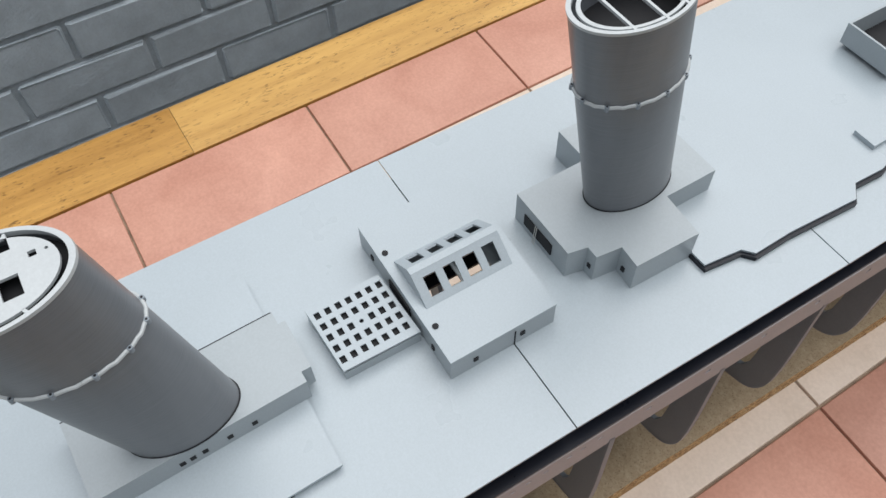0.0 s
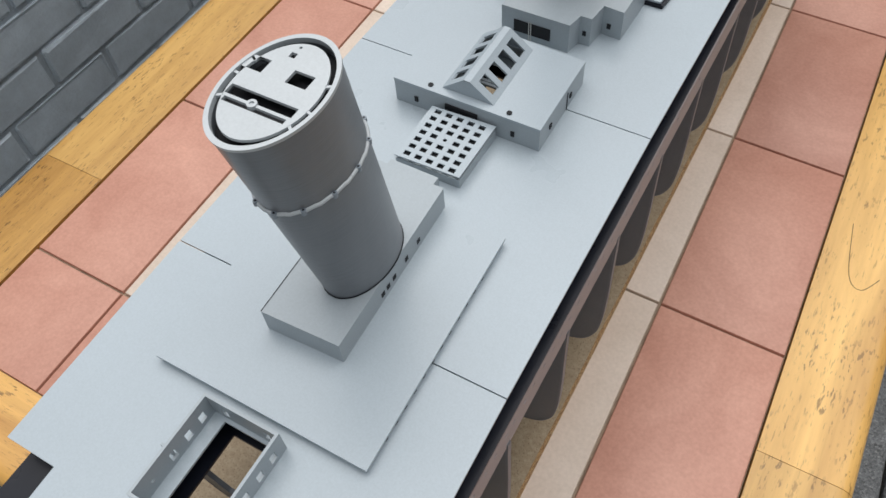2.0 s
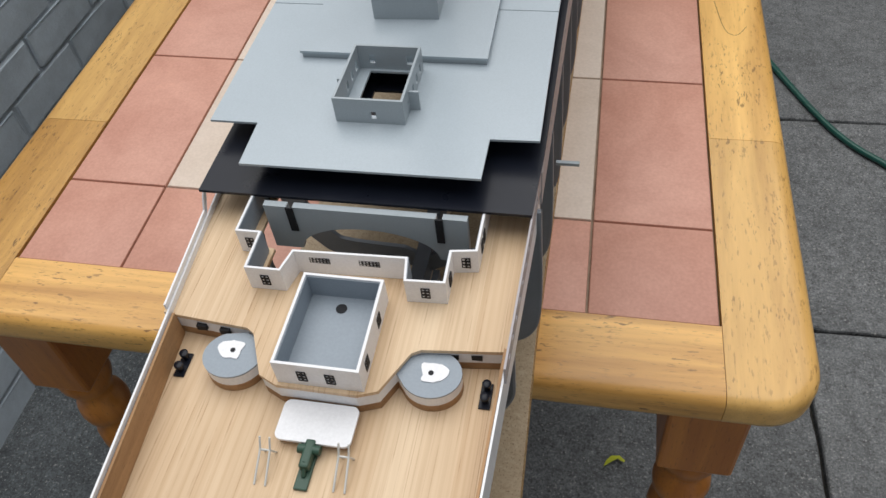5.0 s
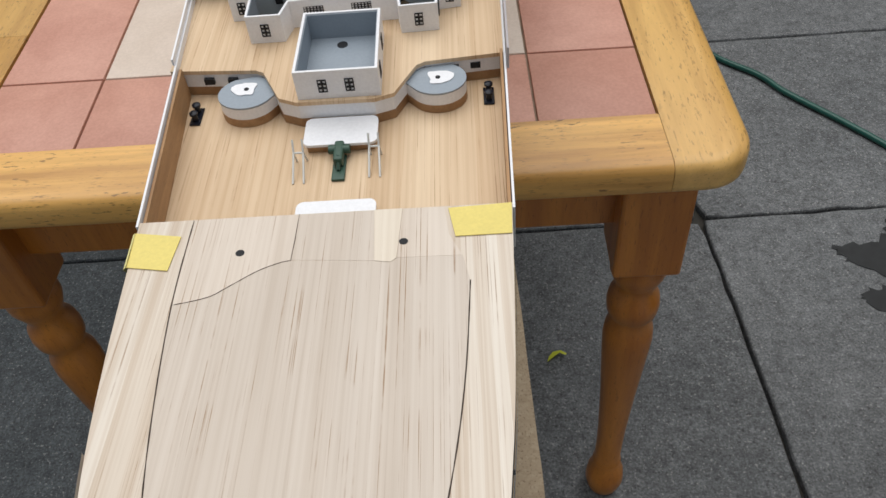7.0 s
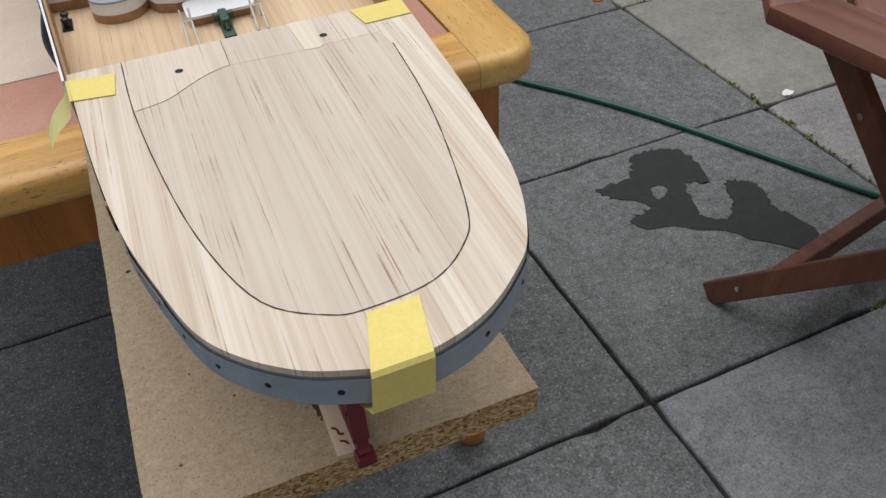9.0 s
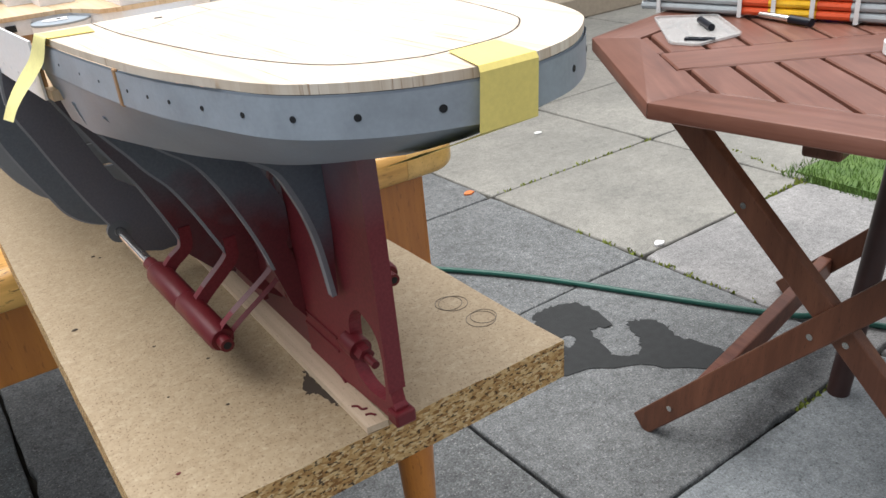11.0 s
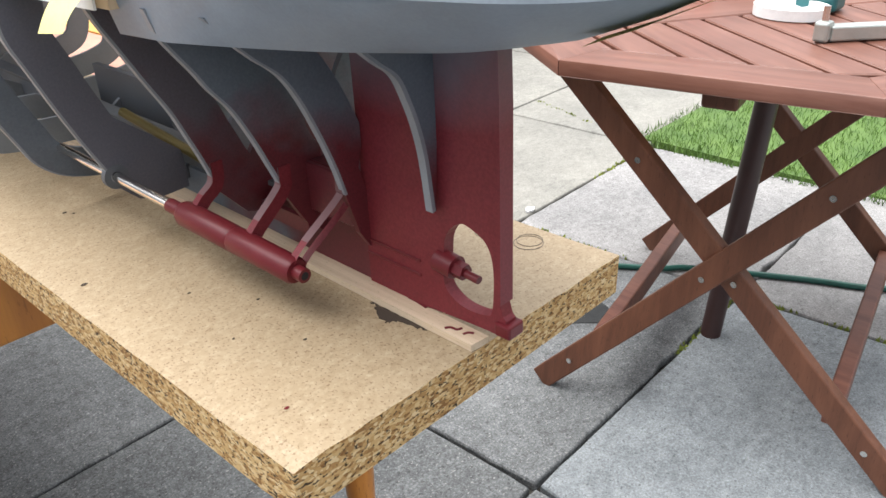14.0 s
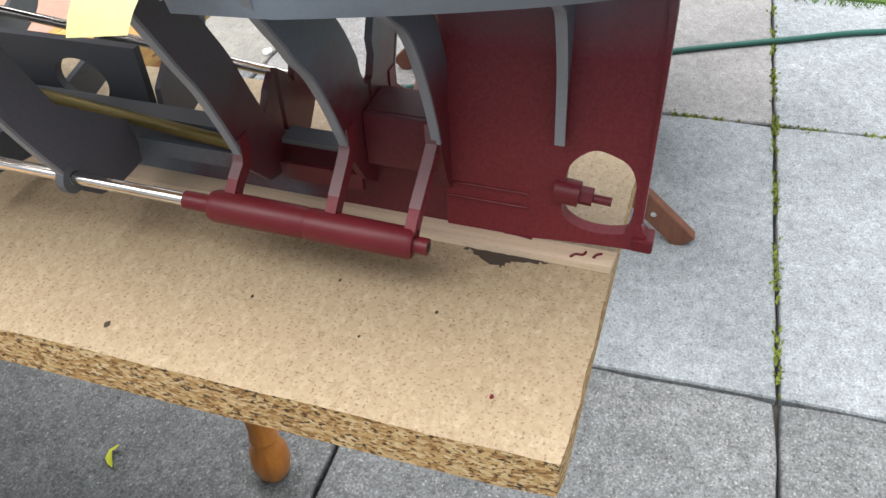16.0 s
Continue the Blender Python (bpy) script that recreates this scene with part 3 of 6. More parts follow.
frame_rail(lambda d: [(IX0 - 0.0005, IY1), (IX1 + 0.0005, IY1), (IX1 + 0.0005, TY1 - d), (IX0 - 0.0005, TY1 - d)], M_HONEY_X)
bed = part("tile_bed", prism([[skew(x, y) for x, y in rect(IX0, IX1, IY0, IY1)]], 0.70, 0.7465), M_GROUT, table, "dark grout bed")
for x0, x1, y0, y1 in ((TX0 + 0.055, TX1 - 0.055, TY0 + 0.06, TY0 + 0.082), (TX0 + 0.055, TX1 - 0.055, TY1 - 0.082, TY1 - 0.06), (TX0 + 0.055, TX0 + 0.077, TY0 + 0.083, TY1 - 0.083), (TX1 - 0.077, TX1 - 0.055, TY0 + 0.083, TY1 - 0.083)):
    part("apron", box(x0, x1, y0, y1, 0.62, 0.7155, 0.003, 2), M_HONEY_Z, table)
LEG = [(0.017, 0.0), (0.024, 0.012), (0.029, 0.035), (0.027, 0.060), (0.019, 0.078), (0.0175, 0.088), (0.021, 0.094), (0.0185, 0.104), (0.0195, 0.18), (0.0235, 0.28), (0.0285, 0.37), (0.0305, 0.41), (0.029, 0.432), (0.023, 0.448), (0.0235, 0.456), (0.0295, 0.466), (0.031, 0.480), (0.029, 0.494), (0.0225, 0.504), (0.0215, 0.512), (0.0265, 0.524), (0.0315, 0.538), (0.032, 0.550), (0.028, 0.5615)]
for lx, ly in ((0.252, 0.463), (-0.440, 0.463), (0.252, 1.83), (-0.440, 1.83)):
    lg = part("leg", lathe(LEG, lx, ly, 24), M_HONEY_Z, table, "turned varnished leg", smooth=True)
    part("block", box(lx - 0.036, lx + 0.036, ly - 0.036, ly + 0.036, 0.562, 0.7155, 0.004, 2), M_HONEY_Z, lg)

# ---- the chipboard under the model ----
board = thing("chipboard", "rough chipboard plank on the table, sticking out past its end", "board")


def board_mesh():
    bm = bmesh.new()
    add_box(bm, -0.1200, 0.1115, 0.0, 1.85, 0.7505, 0.7755)
    bmesh.ops.subdivide_edges(bm, edges=[e for e in bm.edges if abs(e.verts[0].co.y - e.verts[1].co.y) > 1], cuts=70)
    bmesh.ops.subdivide_edges(bm, edges=[e for e in bm.edges if abs(e.verts[0].co.x - e.verts[1].co.x) > 0.2], cuts=22)
    rng = random.Random(9)
    for v in bm.verts:
        if v.co.y < 0.001 or abs(v.co.x) > 0.111:
            if v.co.z > 0.77:
                v.co += Vector((rng.uniform(-1, 1), rng.uniform(-1, 1), rng.uniform(-1.2, 0))) * 0.0004
    # not quite square: it narrows to starboard and spreads to port away from the stern
    for v in bm.verts:
        k = min(v.co.y, 0.42)
        u = (v.co.x + 0.1200) / 0.2315
        v.co.x += -0.012 * k * (1 - u) - 0.031 * k * u
    # the worn corner
    for v in bm.verts:
        if v.co.y < 0.001 and v.co.x < -0.117:
            v.co.x += 0.0015
            v.co.y += 0.0015
            if v.co.z > 0.77:
                v.co.z -= 0.002
    bmesh.ops.recalc_face_normals(bm, faces=bm.faces)
    for f in bm.faces:
        f.material_index = 0 if abs(f.normal.z) > 0.6 else 1
    return bm


part("plank", board_mesh(), [M_CHIP, M_CHIP_EDGE], board)
part("packing_strip", prism([[(-0.0138, 0.0005), (-0.0026, -0.0008), (-0.0022, 0.030), (0.0048, 0.034), (0.0048, 0.9), (-0.012, 0.9)]], 0.7757, 0.7795), wood("pale_strip", (0.50, 0.37, 0.25), (0.66, 0.53, 0.39), (1, 0.03, 1), 200, 0.7), board, "pale wooden packing strip")

# ---- the model ship's hull ----
hull = thing("model_ship", "half-built model warship hull with grey and red ribs", "model ship")
# centre plate with the propeller opening
OPEN = smooth_line([(0.020, 0.800), (0.020, 0.815), (0.018, 0.829), (0.009, 0.838), (0.0, 0.837), (-0.008, 0.832), (-0.0115, 0.820), (-0.0105, 0.797), (-0.006, 0.7925), (0.004, 0.791), (0.013, 0.793)], 4, True)
OUT = [(-0.0140, 0.945), (-0.0150, 0.920), (-0.0156, 0.898), (-0.0156, 0.873), (-0.0154, 0.803), (-0.0172, 0.796), (-0.0190, 0.794), (-0.0190, 0.787), (-0.0150, 0.7835), (-0.008, 0.7835), (0.007, 0.7825), (0.018, 0.7815), (0.026, 0.781), (0.034, 0.7800), (0.076, 0.7797), (0.0765, 0.90), (0.079, 0.945)]
plate = part("stern_plate", prism([OUT, OPEN], -0.0034, 0.0034, "x"), M_STERN, hull, "red primed deadwood plate")
part("trailing_edge", prism([[(-0.0150, 0.945), (-0.0160, 0.920), (-0.0166, 0.898), (-0.0166, 0.873), (-0.0164, 0.803), (-0.0147, 0.803), (-0.0150, 0.873), (-0.0140, 0.898), (-0.0116, 0.920), (-0.0084, 0.945)]], -0.0045, 0.0045, "x"), M_STERN, plate)
part("heel", box(-0.0055, 0.0055, -0.0225, -0.0130, 0.7845, 0.7925, 0.0012, 2), M_RED, plate)
part("boss", tube([(-0.002, 0.0245, 0.8135), (-0.002, 0.013, 0.8125)], 0.0062, 18), M_RED, plate, "", True)
part("nut", tube([(-0.002, 0.0135, 0.8125), (-0.002, 0.007, 0.812)], 0.0044, 6), M_RED, plate)
part("propeller_shaft", tube([(-0.002, 0.02, 0.8125), (-0.002, -0.0015, 0.811)], 0.0022, 12), M_RED, plate, "", True)
for z in (0.8085, 0.7995):
    part("rib_line", box(-0.0042, 0.0042, 0.036, 0.076, z - 0.0009, z + 0.0009, 0.0003), M_RED, plate)
part("keel", box(-0.0018, 0.0018, 0.0768, 1.35, 0.7797, 0.814), M_HULL, hull)
part("keelson", box(-0.006, 0.006, 0.12, 1.33, 0.8143, 0.8168), M_PRIMER, hull)

# frames: half sections of the port side, top to bottom, (x, z)
SECT = {
    0.0815: [(0.078, 0.934), (0.068, 0.9225), (0.058, 0.913), (0.046, 0.903), (0.037, 0.889), (0.028, 0.869), (0.021, 0.850), (0.017, 0.836)],
    0.120: [(0.083, 0.934), (0.079, 0.922), (0.074, 0.914), (0.066, 0.903), (0.0595, 0.893), (0.050, 0.881), (0.041, 0.864), (0.034, 0.848), (0.0285, 0.835)],
    0.1675: [(0.089, 0.934), (0.084, 0.922), (0.077, 0.909), (0.067, 0.890), (0.0575, 0.873), (0.0515, 0.859), (0.045, 0.843), (0.040, 0.829)],
    0.249: [(0.098, 0.934), (0.1005, 0.918), (0.0995, 0.905), (0.0925, 0.887), (0.0845, 0.866), (0.074, 0.841), (0.065, 0.822), (0.0615, 0.813)],
    0.317: [(0.103, 0.934), (0.110, 0.917), (0.1125, 0.901), (0.108, 0.877), (0.100, 0.855), (0.089, 0.830), (0.079, 0.811), (0.060, 0.798), (0.022, 0.789)],
}
MID_PORT = [(0.108, 0.946), (0.114, 0.905), (0.1155, 0.875), (0.1135, 0.855), (0.106, 0.834), (0.095, 0.816), (0.075, 0.800), (0.018, 0.795)]
MID_STARBOARD = [(0.104, 0.950), (0.1045, 0.915), (0.1050, 0.885), (0.1045, 0.850), (0.1010, 0.826), (0.089, 0.809), (0.060, 0.800), (0.018, 0.797)]
BACK = 0.0018
# how each after frame closes between its outer end and the keel, and the height where its inner edge begins
FOOT = {
    0.0815: ([(0.0150, 0.829), (0.010, 0.812), (BACK, 0.799), (BACK, 0.830), (0.0072, 0.848)], 0.857, 0.024),
    0.120: ([(0.0270, 0.829), (0.015, 0.808), (BACK, 0.797), (BACK, 0.8515), (0.0040, 0.8525), (0.0080, 0.861)], 0.866, 0.033),
    0.1675: ([(0.0385, 0.822), (0.022, 0.803), (BACK, 0.797), (BACK, 0.8510), (0.0085, 0.8455), (0.0149, 0.8362), (0.0185, 0.8440)], 0.852, 0.026),
    0.249: ([(0.0570, 0.806), (0.0480, 0.797), (0.036, 0.793), (0.014, 0.794), (0.0135, 0.807), (0.0150, 0.8195), (0.0300, 0.8325), (0.0450, 0.8450)], 0.851, 0.025),
}
STATIONS = list(SECT) + [0.395, 0.471, 0.547, 0.624, 0.701, 0.777, 0.859, 0.943, 1.028, 1.112, 1.196, 1.280]
for fy in STATIONS:
    for sx in (1, -1):
        if fy in SECT:
            pts = SECT[fy] if sx < 0 else [(min(x * 0.95, 0.0925 + (fy - 0.15) * 0.022), z) for x, z in SECT[fy]]
        else:
            pts = MID_PORT if sx < 0 else MID_STARBOARD
        outer = smooth_line(pts, 5)
        close, low, w = FOOT.get(fy, ([(BACK, 0.787), (BACK, 0.806)], 0.807, 0.020))
        inner = []
        for i, (x, z) in enumerate(outer):
            q0, q1 = outer[max(i - 1, 0)], outer[min(i + 1, len(outer) - 1)]
            d = Vector((q1[0] - q0[0], q1[1] - q0[1])).normalized()
            inner.append((max(0.003, x + d.y * w), max(z - d.x * w * (1.0 if fy > 0.3 else 0.6), 0.795)))
        shape = outer + close + [(max(x, 0.004), z) for x, z in inner[::-1] if z > low]
        rb = part("frame", prism([[(sx * x, z) for x, z in shape]], fy - 0.0018, fy + 0.0018, "y"), {0.1675: M_HULL_MAROON, 0.249: M_HULL_DUSTY}.get(fy, M_HULL if fy < 0.35 else M_FRAME), hull)
        # pale sanded edge along the outside of each frame
        bm = bmesh.new()
        for (xa, za), (xb, zb) in zip(outer, outer[1:]):
            vs = [bm.verts.new(p) for p in ((sx * (xa + 0.0004), fy - 0.0021, za), (sx * (xa + 0.0004), fy + 0.0019, za), (sx * (xb + 0.0004), fy + 0.0019, zb), (sx * (xb + 0.0004), fy - 0.0021, zb), (sx * (xa - 0.0012), fy - 0.0021, za), (sx * (xb - 0.0012), fy - 0.0021, zb))]
            bm.faces.new(vs[:4])
            bm.faces.new((vs[0], vs[3], vs[5], vs[4]))
        bmesh.ops.remove_doubles(bm, verts=bm.verts, dist=1e-6)
        part("edge_strip", bm, M_EDGEGREY, rb, "paler sanded edge", True)

# after bracket on the stern plate
for sx in (1, -1):
    o = smooth_line([(0.050, 0.927), (0.036, 0.915), (0.026, 0.907), (0.020, 0.895), (0.015, 0.881), (0.0115, 0.865), (0.0085, 0.839)], 5)
    sh = o + [(0.0055, 0.839), (0.0035, 0.872), (0.0035, 0.93), (0.02, 0.937), (0.050, 0.937)]
    bk = part("bracket", prism([[(sx * x, z) for x, z in sh]], 0.0275, 0.0310, "y"), M_HULL, hull)
    bm = bmesh.new()
    for (xa, za), (xb, zb) in zip(o, o[1:]):
        bm.faces.new([bm.verts.new(p) for p in ((sx * (xa + 0.0004), 0.0268, za), (sx * (xa + 0.0004), 0.0312, za), (sx * (xb + 0.0004), 0.0312, zb), (sx * (xb + 0.0004), 0.0268, zb))])
        bm.faces.new([bm.verts.new(p) for p in ((sx * (xa + 0.0004), 0.0268, za), (sx * (xb + 0.0004), 0.0268, zb), (sx * (xb - 0.0022), 0.0272, zb), (sx * (xa - 0.0022), 0.0272, za))])
    part("edge_strip", bm, M_EDGEGREY, bk, "paler sanded edge")
    # shaft casing, its legs and the shaft
    A, B = Vector((sx * 0.0506, 0.0817, 0.8063)), Vector((sx * 0.0556, 0.1765, 0.8116))
    cas = part("shaft_casing", tube([A, A.lerp(B, 0.02), A.lerp(B, 0.50), A.lerp(B, 0.515), A.lerp(B, 0.53), A.lerp(B, 0.97), B], [0.0062, 0.0072, 0.0074, 0.0069, 0.0074, 0.0076, 0.0066], 20), M_RED, hull, "red primed round shaft casing", True)
    part("stub", tube([A + Vector((0, 0.001, 0)), A + Vector((-sx * 0.0001, -0.0065, -0.0003))], 0.0038, 14), M_RED, cas, "", True)
    part("bore", tube([A + Vector((0, -0.005, -0.0002)), A + Vector((0, -0.0067, -0.0003))], 0.0022, 12), M_DARK, cas)
    for (kx, ky, kz), t in (((0.0172, 0.0835, 0.836), 0.02), ((0.0285, 0.120, 0.835), 0.40), ((0.0400, 0.1675, 0.829), 0.905)):
        p = A.lerp(B, t)
        line = smooth_line([(kx - 0.0030, kz + 0.010), (kx - 0.0030, kz + 0.003), (kx - 0.0010, kz - 0.004), (abs(p.x) - 0.008, p.z + 0.0080), (abs(p.x) - 0.002, p.z + 0.002)], 8)
        rims = [[], []]
        for n, q in enumerate(line):
            d = (Vector(line[min(n + 1, len(line) - 1)]) - Vector(line[max(n - 1, 0)])).normalized() * 0.0036
            rims[0].append((sx * (q[0] + d.y), q[1] - d.x))
            rims[1].append((sx * (q[0] - d.y), q[1] + d.x))
        part("leg", prism([rims[0] + rims[1][::-1]], (p.y if t < 0.1 else ky) - 0.0025, (p.y if t < 0.1 else ky) + 0.0025, "y"), M_STERN, cas)
        bm = bmesh.new()
        yy = p.y if t < 0.1 else ky
        out = rims[1] if rims[1][12][0] * sx > rims[0][12][0] * sx else rims[0]
        for (xa, za), (xb, zb) in zip(out[:23], out[1:24]):
            bm.faces.new([bm.verts.new(v) for v in ((xa + sx * 0.0003, yy - 0.0026, za), (xb + sx * 0.0003, yy - 0.0026, zb), (xb + sx * 0.0003, yy + 0.0026, zb), (xa + sx * 0.0003, yy + 0.0026, za))])
        bmesh.ops.remove_doubles(bm, verts=bm.verts, dist=1e-6)
        part("edge_strip", bm, M_EDGERED, cas, "dusty red edge", True)
    end = Vector((sx * 0.0668, 0.40, 0.8240))
    part("shaft", tube([B - Vector((0, 0.002, 0)), end], 0.0031, 14), M_STEEL, hull, "bare steel propeller shaft", True)
    part("shaft_sleeve", tube([B - Vector((0, 0.003, 0)), B + (end - B) * 0.06], 0.0042, 14), M_RED, hull, "", True)
    bm = prism([oval(sx * 0.0591, 0.8156, 0.0078, 0.0078, 20), oval(sx * 0.0591, 0.8156, 0.0036, 0.0036, 14)], 0.2468, 0.2512, "y")
    part("shaft_ring", bm, M_PRIMER, hull, "grey shaft support ring")
# inner structure seen between the frames
for y0, y1 in ((0.122, 0.1655), (0.1695, 0.247), (0.251, 0.315)):
    for sx in (1, -1):
        part("inner_wall", box(min(sx * 0.009, sx * 0.012), max(sx * 0.009, sx * 0.012), y0, y1, 0.7975, 0.807), M_HULL, hull)
part("inner_shelf", box(-0.009, 0.013, 0.0835, 0.118, 0.8395, 0.8430, 0.0006), M_HULL, hull)
part("inner_wall", box(-0.012, -0.009, 0.0835, 0.118, 0.8150, 0.8430, 0.0006), M_HULL, hull)
part("brass_tube", tube([(-0.0105, 0.1700, 0.8100), (-0.0105, 0.330, 0.8262)], 0.0034, 12), M_BRASS, hull, "dull brass stern tube", True)
part("bulkhead", prism([[(0.2585, 0.797), (0.430, 0.797), (0.430, 0.8385), (0.2585, 0.8405)], oval(0.300, 0.8155, 0.0170, 0.0140, 28)], 0.0175, 0.0225, "x"), M_PRIMER, hull, "dark grey fore-and-aft wall with an oval opening")
part("floor_panel", box(0.0005, 0.0170, 0.2515, 0.330, 0.800, 0.8030), M_PRIMER, hull)


def settle(ob):
    """Sets the stern plate a little forward and down on its packing strip."""
    for v in ob.data.vertices:
        v.co += Vector((0, 0.0065, -0.003 * min(1.0, max(0.0, (v.co.z - 0.7815) / 0.03))))


for ob in [plate] + list(plate.children_recursive):
    settle(ob)

# counter stern shell
EDGE_R = [(0.0947, 0.1495), (0.0892, 0.058), (0.0848, 0.011), (0.0782, -0.0335), (0.0660, -0.0670), (0.0534, -0.0825), (0.0365, -0.0955), (0.0180, -0.1022)]
EDGE_L = [(0.0010, -0.1035), (-0.0105, -0.1003), (-0.0256, -0.0935), (-0.0408, -0.0810), (-0.0531, -0.0641), (-0.0621, -0.0371), (-0.0721, 0.0034), (-0.0798, 0.0634), (-0.0868, 0.1495)]
RIM = smooth_line(EDGE_R + EDGE_L, 6)


def sheer(bm):
    """Lifts the stern a little towards its end and spreads it to match."""
    for v in bm.verts:
        d = max(0.0, 0.15 - v.co.y)
        k = 1 + 0.125 * d
        v.co = Vector((v.co.x * k, (v.co.y + 0.21) * k - 0.21, v.co.z + 0.0225 * d))
    return bm


def ring(k, z):
    out = []
    for x, y in RIM:
        t = min(1.0, max(0.0, (0.11 - y) / 0.205))
        out.append((x * (1 - 0.07 * k - 0.30 * k * t), y + k * 0.056 * t ** 1.4, z - k * 0.004 * (1 - t)))
    return out


def shell():
    bm = bmesh.new()
    lv = [(0.0, 0.9598), (0.0, 0.9460), (0.06, 0.9440), (0.45, 0.9335), (0.8, 0.9260), (0.95, 0.9230)]
    rows = [[bm.verts.new(p) for p in ring(k, z)] for k, z in lv]
    for a, b in zip(rows, rows[1:]):
        for i in range(len(a) - 1):
            bm.faces.new((a[i], a[i + 1], b[i + 1], b[i]))
    bm.faces.new(rows[-1])
    return bm


counter = part("counter_shell", sheer(shell()), M_COUNTER, hull, "pale and mid grey primed counter stern", smooth=True)
band = bmesh.new()
lo, hi = ring(0, 0.9462), ring(0, 0.9592)
rows = ([], [])
for i in range(len(lo)):
    a, b = max(i - 1, 0), min(i + 1, len(lo) - 1)
    n = (Vector((lo[b][1] - lo[a][1], lo[a][0] - lo[b][0], 0))).normalized() * -0.0007
    rows[0].append(band.verts.new(Vector(lo[i]) + n))
    rows[1].append(band.verts.new(Vector(hi[i]) + n))
for i in range(len(lo) - 1):
    band.faces.new([rows[0][i], rows[0][i + 1], rows[1][i + 1], rows[1][i]])
part("side_band", sheer(band), M_BAND, counter, "pale grey filler band")
# portholes are raised dark discs that imitate the shade of open holes
for i, r in ((12, 0.0010), (20, 0.0010), (28, 0.0011), (36, 0.0012), (46, 0.0013), (56, 0.0013), (64, 0.0012), (70, 0.0011), (75, 0.0010), (79, 0.0009), (82, 0.0008), (84, 0.0007), (86, 0.0007), (89, 0.0006), (91, 0.0006), (93, 0.0006), (95, 0.0006)):
    i = min(i, len(RIM) - 2)
    c = (Vector(lo[i]) + Vector(hi[i])) / 2
    d = -Vector((lo[i + 1][1] - lo[i][1], lo[i][0] - lo[i + 1][0], 0)).normalized()
    part("porthole", sheer(tube([c - d * 0.002, c + d * 0.0009], r, 10)), M_DARK, counter)

# a bare joint, a sliver of veneer and packing wedges on the port quarter
side = [p for p in RIM if p[0] < -0.045 and -0.045 < p[1] < 0.029]
bm = bmesh.new()
for (xa, ya), (xb, yb) in zip(side, side[1:]):
    bm.faces.new([bm.verts.new(p) for p in ((xa - 0.0012, ya, 0.9604), (xb - 0.0012, yb, 0.9604), (xb - 0.0012, yb, 0.9632), (xa - 0.0012, ya, 0.9632))])
bmesh.ops.remove_doubles(bm, verts=bm.verts, dist=1e-6)
part("veneer_sliver", sheer(bm), M_BALSA, counter, "pale sliver of bare veneer")
part("bare_joint", sheer(box(-0.0772, -0.0752, 0.0285, 0.0325, 0.9455, 0.9600, 0.0004)), M_EDGEWOOD, counter, "bare wood joint")
for y0, y1, z0 in ((0.124, 0.137, 0.926), (0.141, 0.158, 0.922)):
    part("packing_wedge", prism([[(y0, 0.931), (y1, 0.931), (y1 - 0.004, z0), (y0 + 0.003, z0 + 0.004)]], -0.0790, -0.0690, "x"), M_BALSA, counter, "bare wood packing wedge")

# taped-on stern deck
stern = thing("stern_deck", "loose pale balsa stern deck panel held down with yellow tape", "deck panel")
part("panel", sheer(prism([RIM], 0.9600, 0.9632)), M_BALSA_EDGE, stern)
CUT = smooth_line([(-0.0596, 0.149), (-0.0583, 0.093), (-0.0517, 0.0267), (-0.0433, -0.0216), (-0.0305, -0.0582), (-0.0111, -0.0742), (0.0031, -0.077), (0.0269, -0.0738), (0.0434, -0.0611), (0.0526, -0.0433), (0.0634, 0.0078), (0.0693, 0.0515), (0.0728, 0.1000)], 5)


def ribbon(pts, w, z, h=0.0003):
    bm = bmesh.new()
    row = []
    for i, p in enumerate(pts):
        q0, q1 = Vector(pts[max(i - 1, 0)]), Vector(pts[min(i + 1, len(pts) - 1)])
        d = (q1 - q0).normalized()
        ww = w * (0.6 + 0.8 * abs(math.sin(i * 1.7)))
        s = Vector((-d.y, d.x)) * ww / 2
        row.append((bm.verts.new((p[0] - s.x, p[1] - s.y, z)), bm.verts.new((p[0] + s.x, p[1] + s.y, z))))
    for a, b in zip(row, row[1:]):
        bm.faces.new((a[0], a[1], b[1], b[0]))
    return sheer(bm)


part("saw_cut", ribbon(CUT, 0.0005, 0.9634), M_LINE, stern, "dark hand-sawn cut line")
part("saw_cut", ribbon(smooth_line([(-0.0575, 0.0940), (-0.043, 0.0975), (-0.0341, 0.1038), (-0.0229, 0.1122), (-0.0133, 0.1168), (-0.0085, 0.1178)], 5), 0.0004, 0.9634), M_LINE, stern)
part("saw_cut", ribbon([(-0.0080, 0.1495), (-0.0081, 0.1309), (-0.0085, 0.1178)], 0.0003, 0.9634), M_LINE, stern)
NICK = [(-0.0575, 0.0940), (-0.043, 0.0975), (-0.0341, 0.1038), (-0.0229, 0.1122), (-0.0133, 0.1168), (-0.0085, 0.1178)]
part("inlay", sheer(prism([[p for p in CUT if p[1] < 0.0935 or p[0] > 0] + [(0.0700, 0.1155), (0.0420, 0.1160), (0.0400, 0.1160), (0.0300, 0.1148)] + NICK[::-1]], 0.96325, 0.9633)), M_BALSA, stern, "close-grained balsa centre")
part("inlay", sheer(prism([[(-0.0596, 0.1492), (-0.0583, 0.0945)] + NICK + [(-0.0081, 0.1309), (-0.0080, 0.1492)]], 0.96325, 0.9633)), M_BALSA, stern)
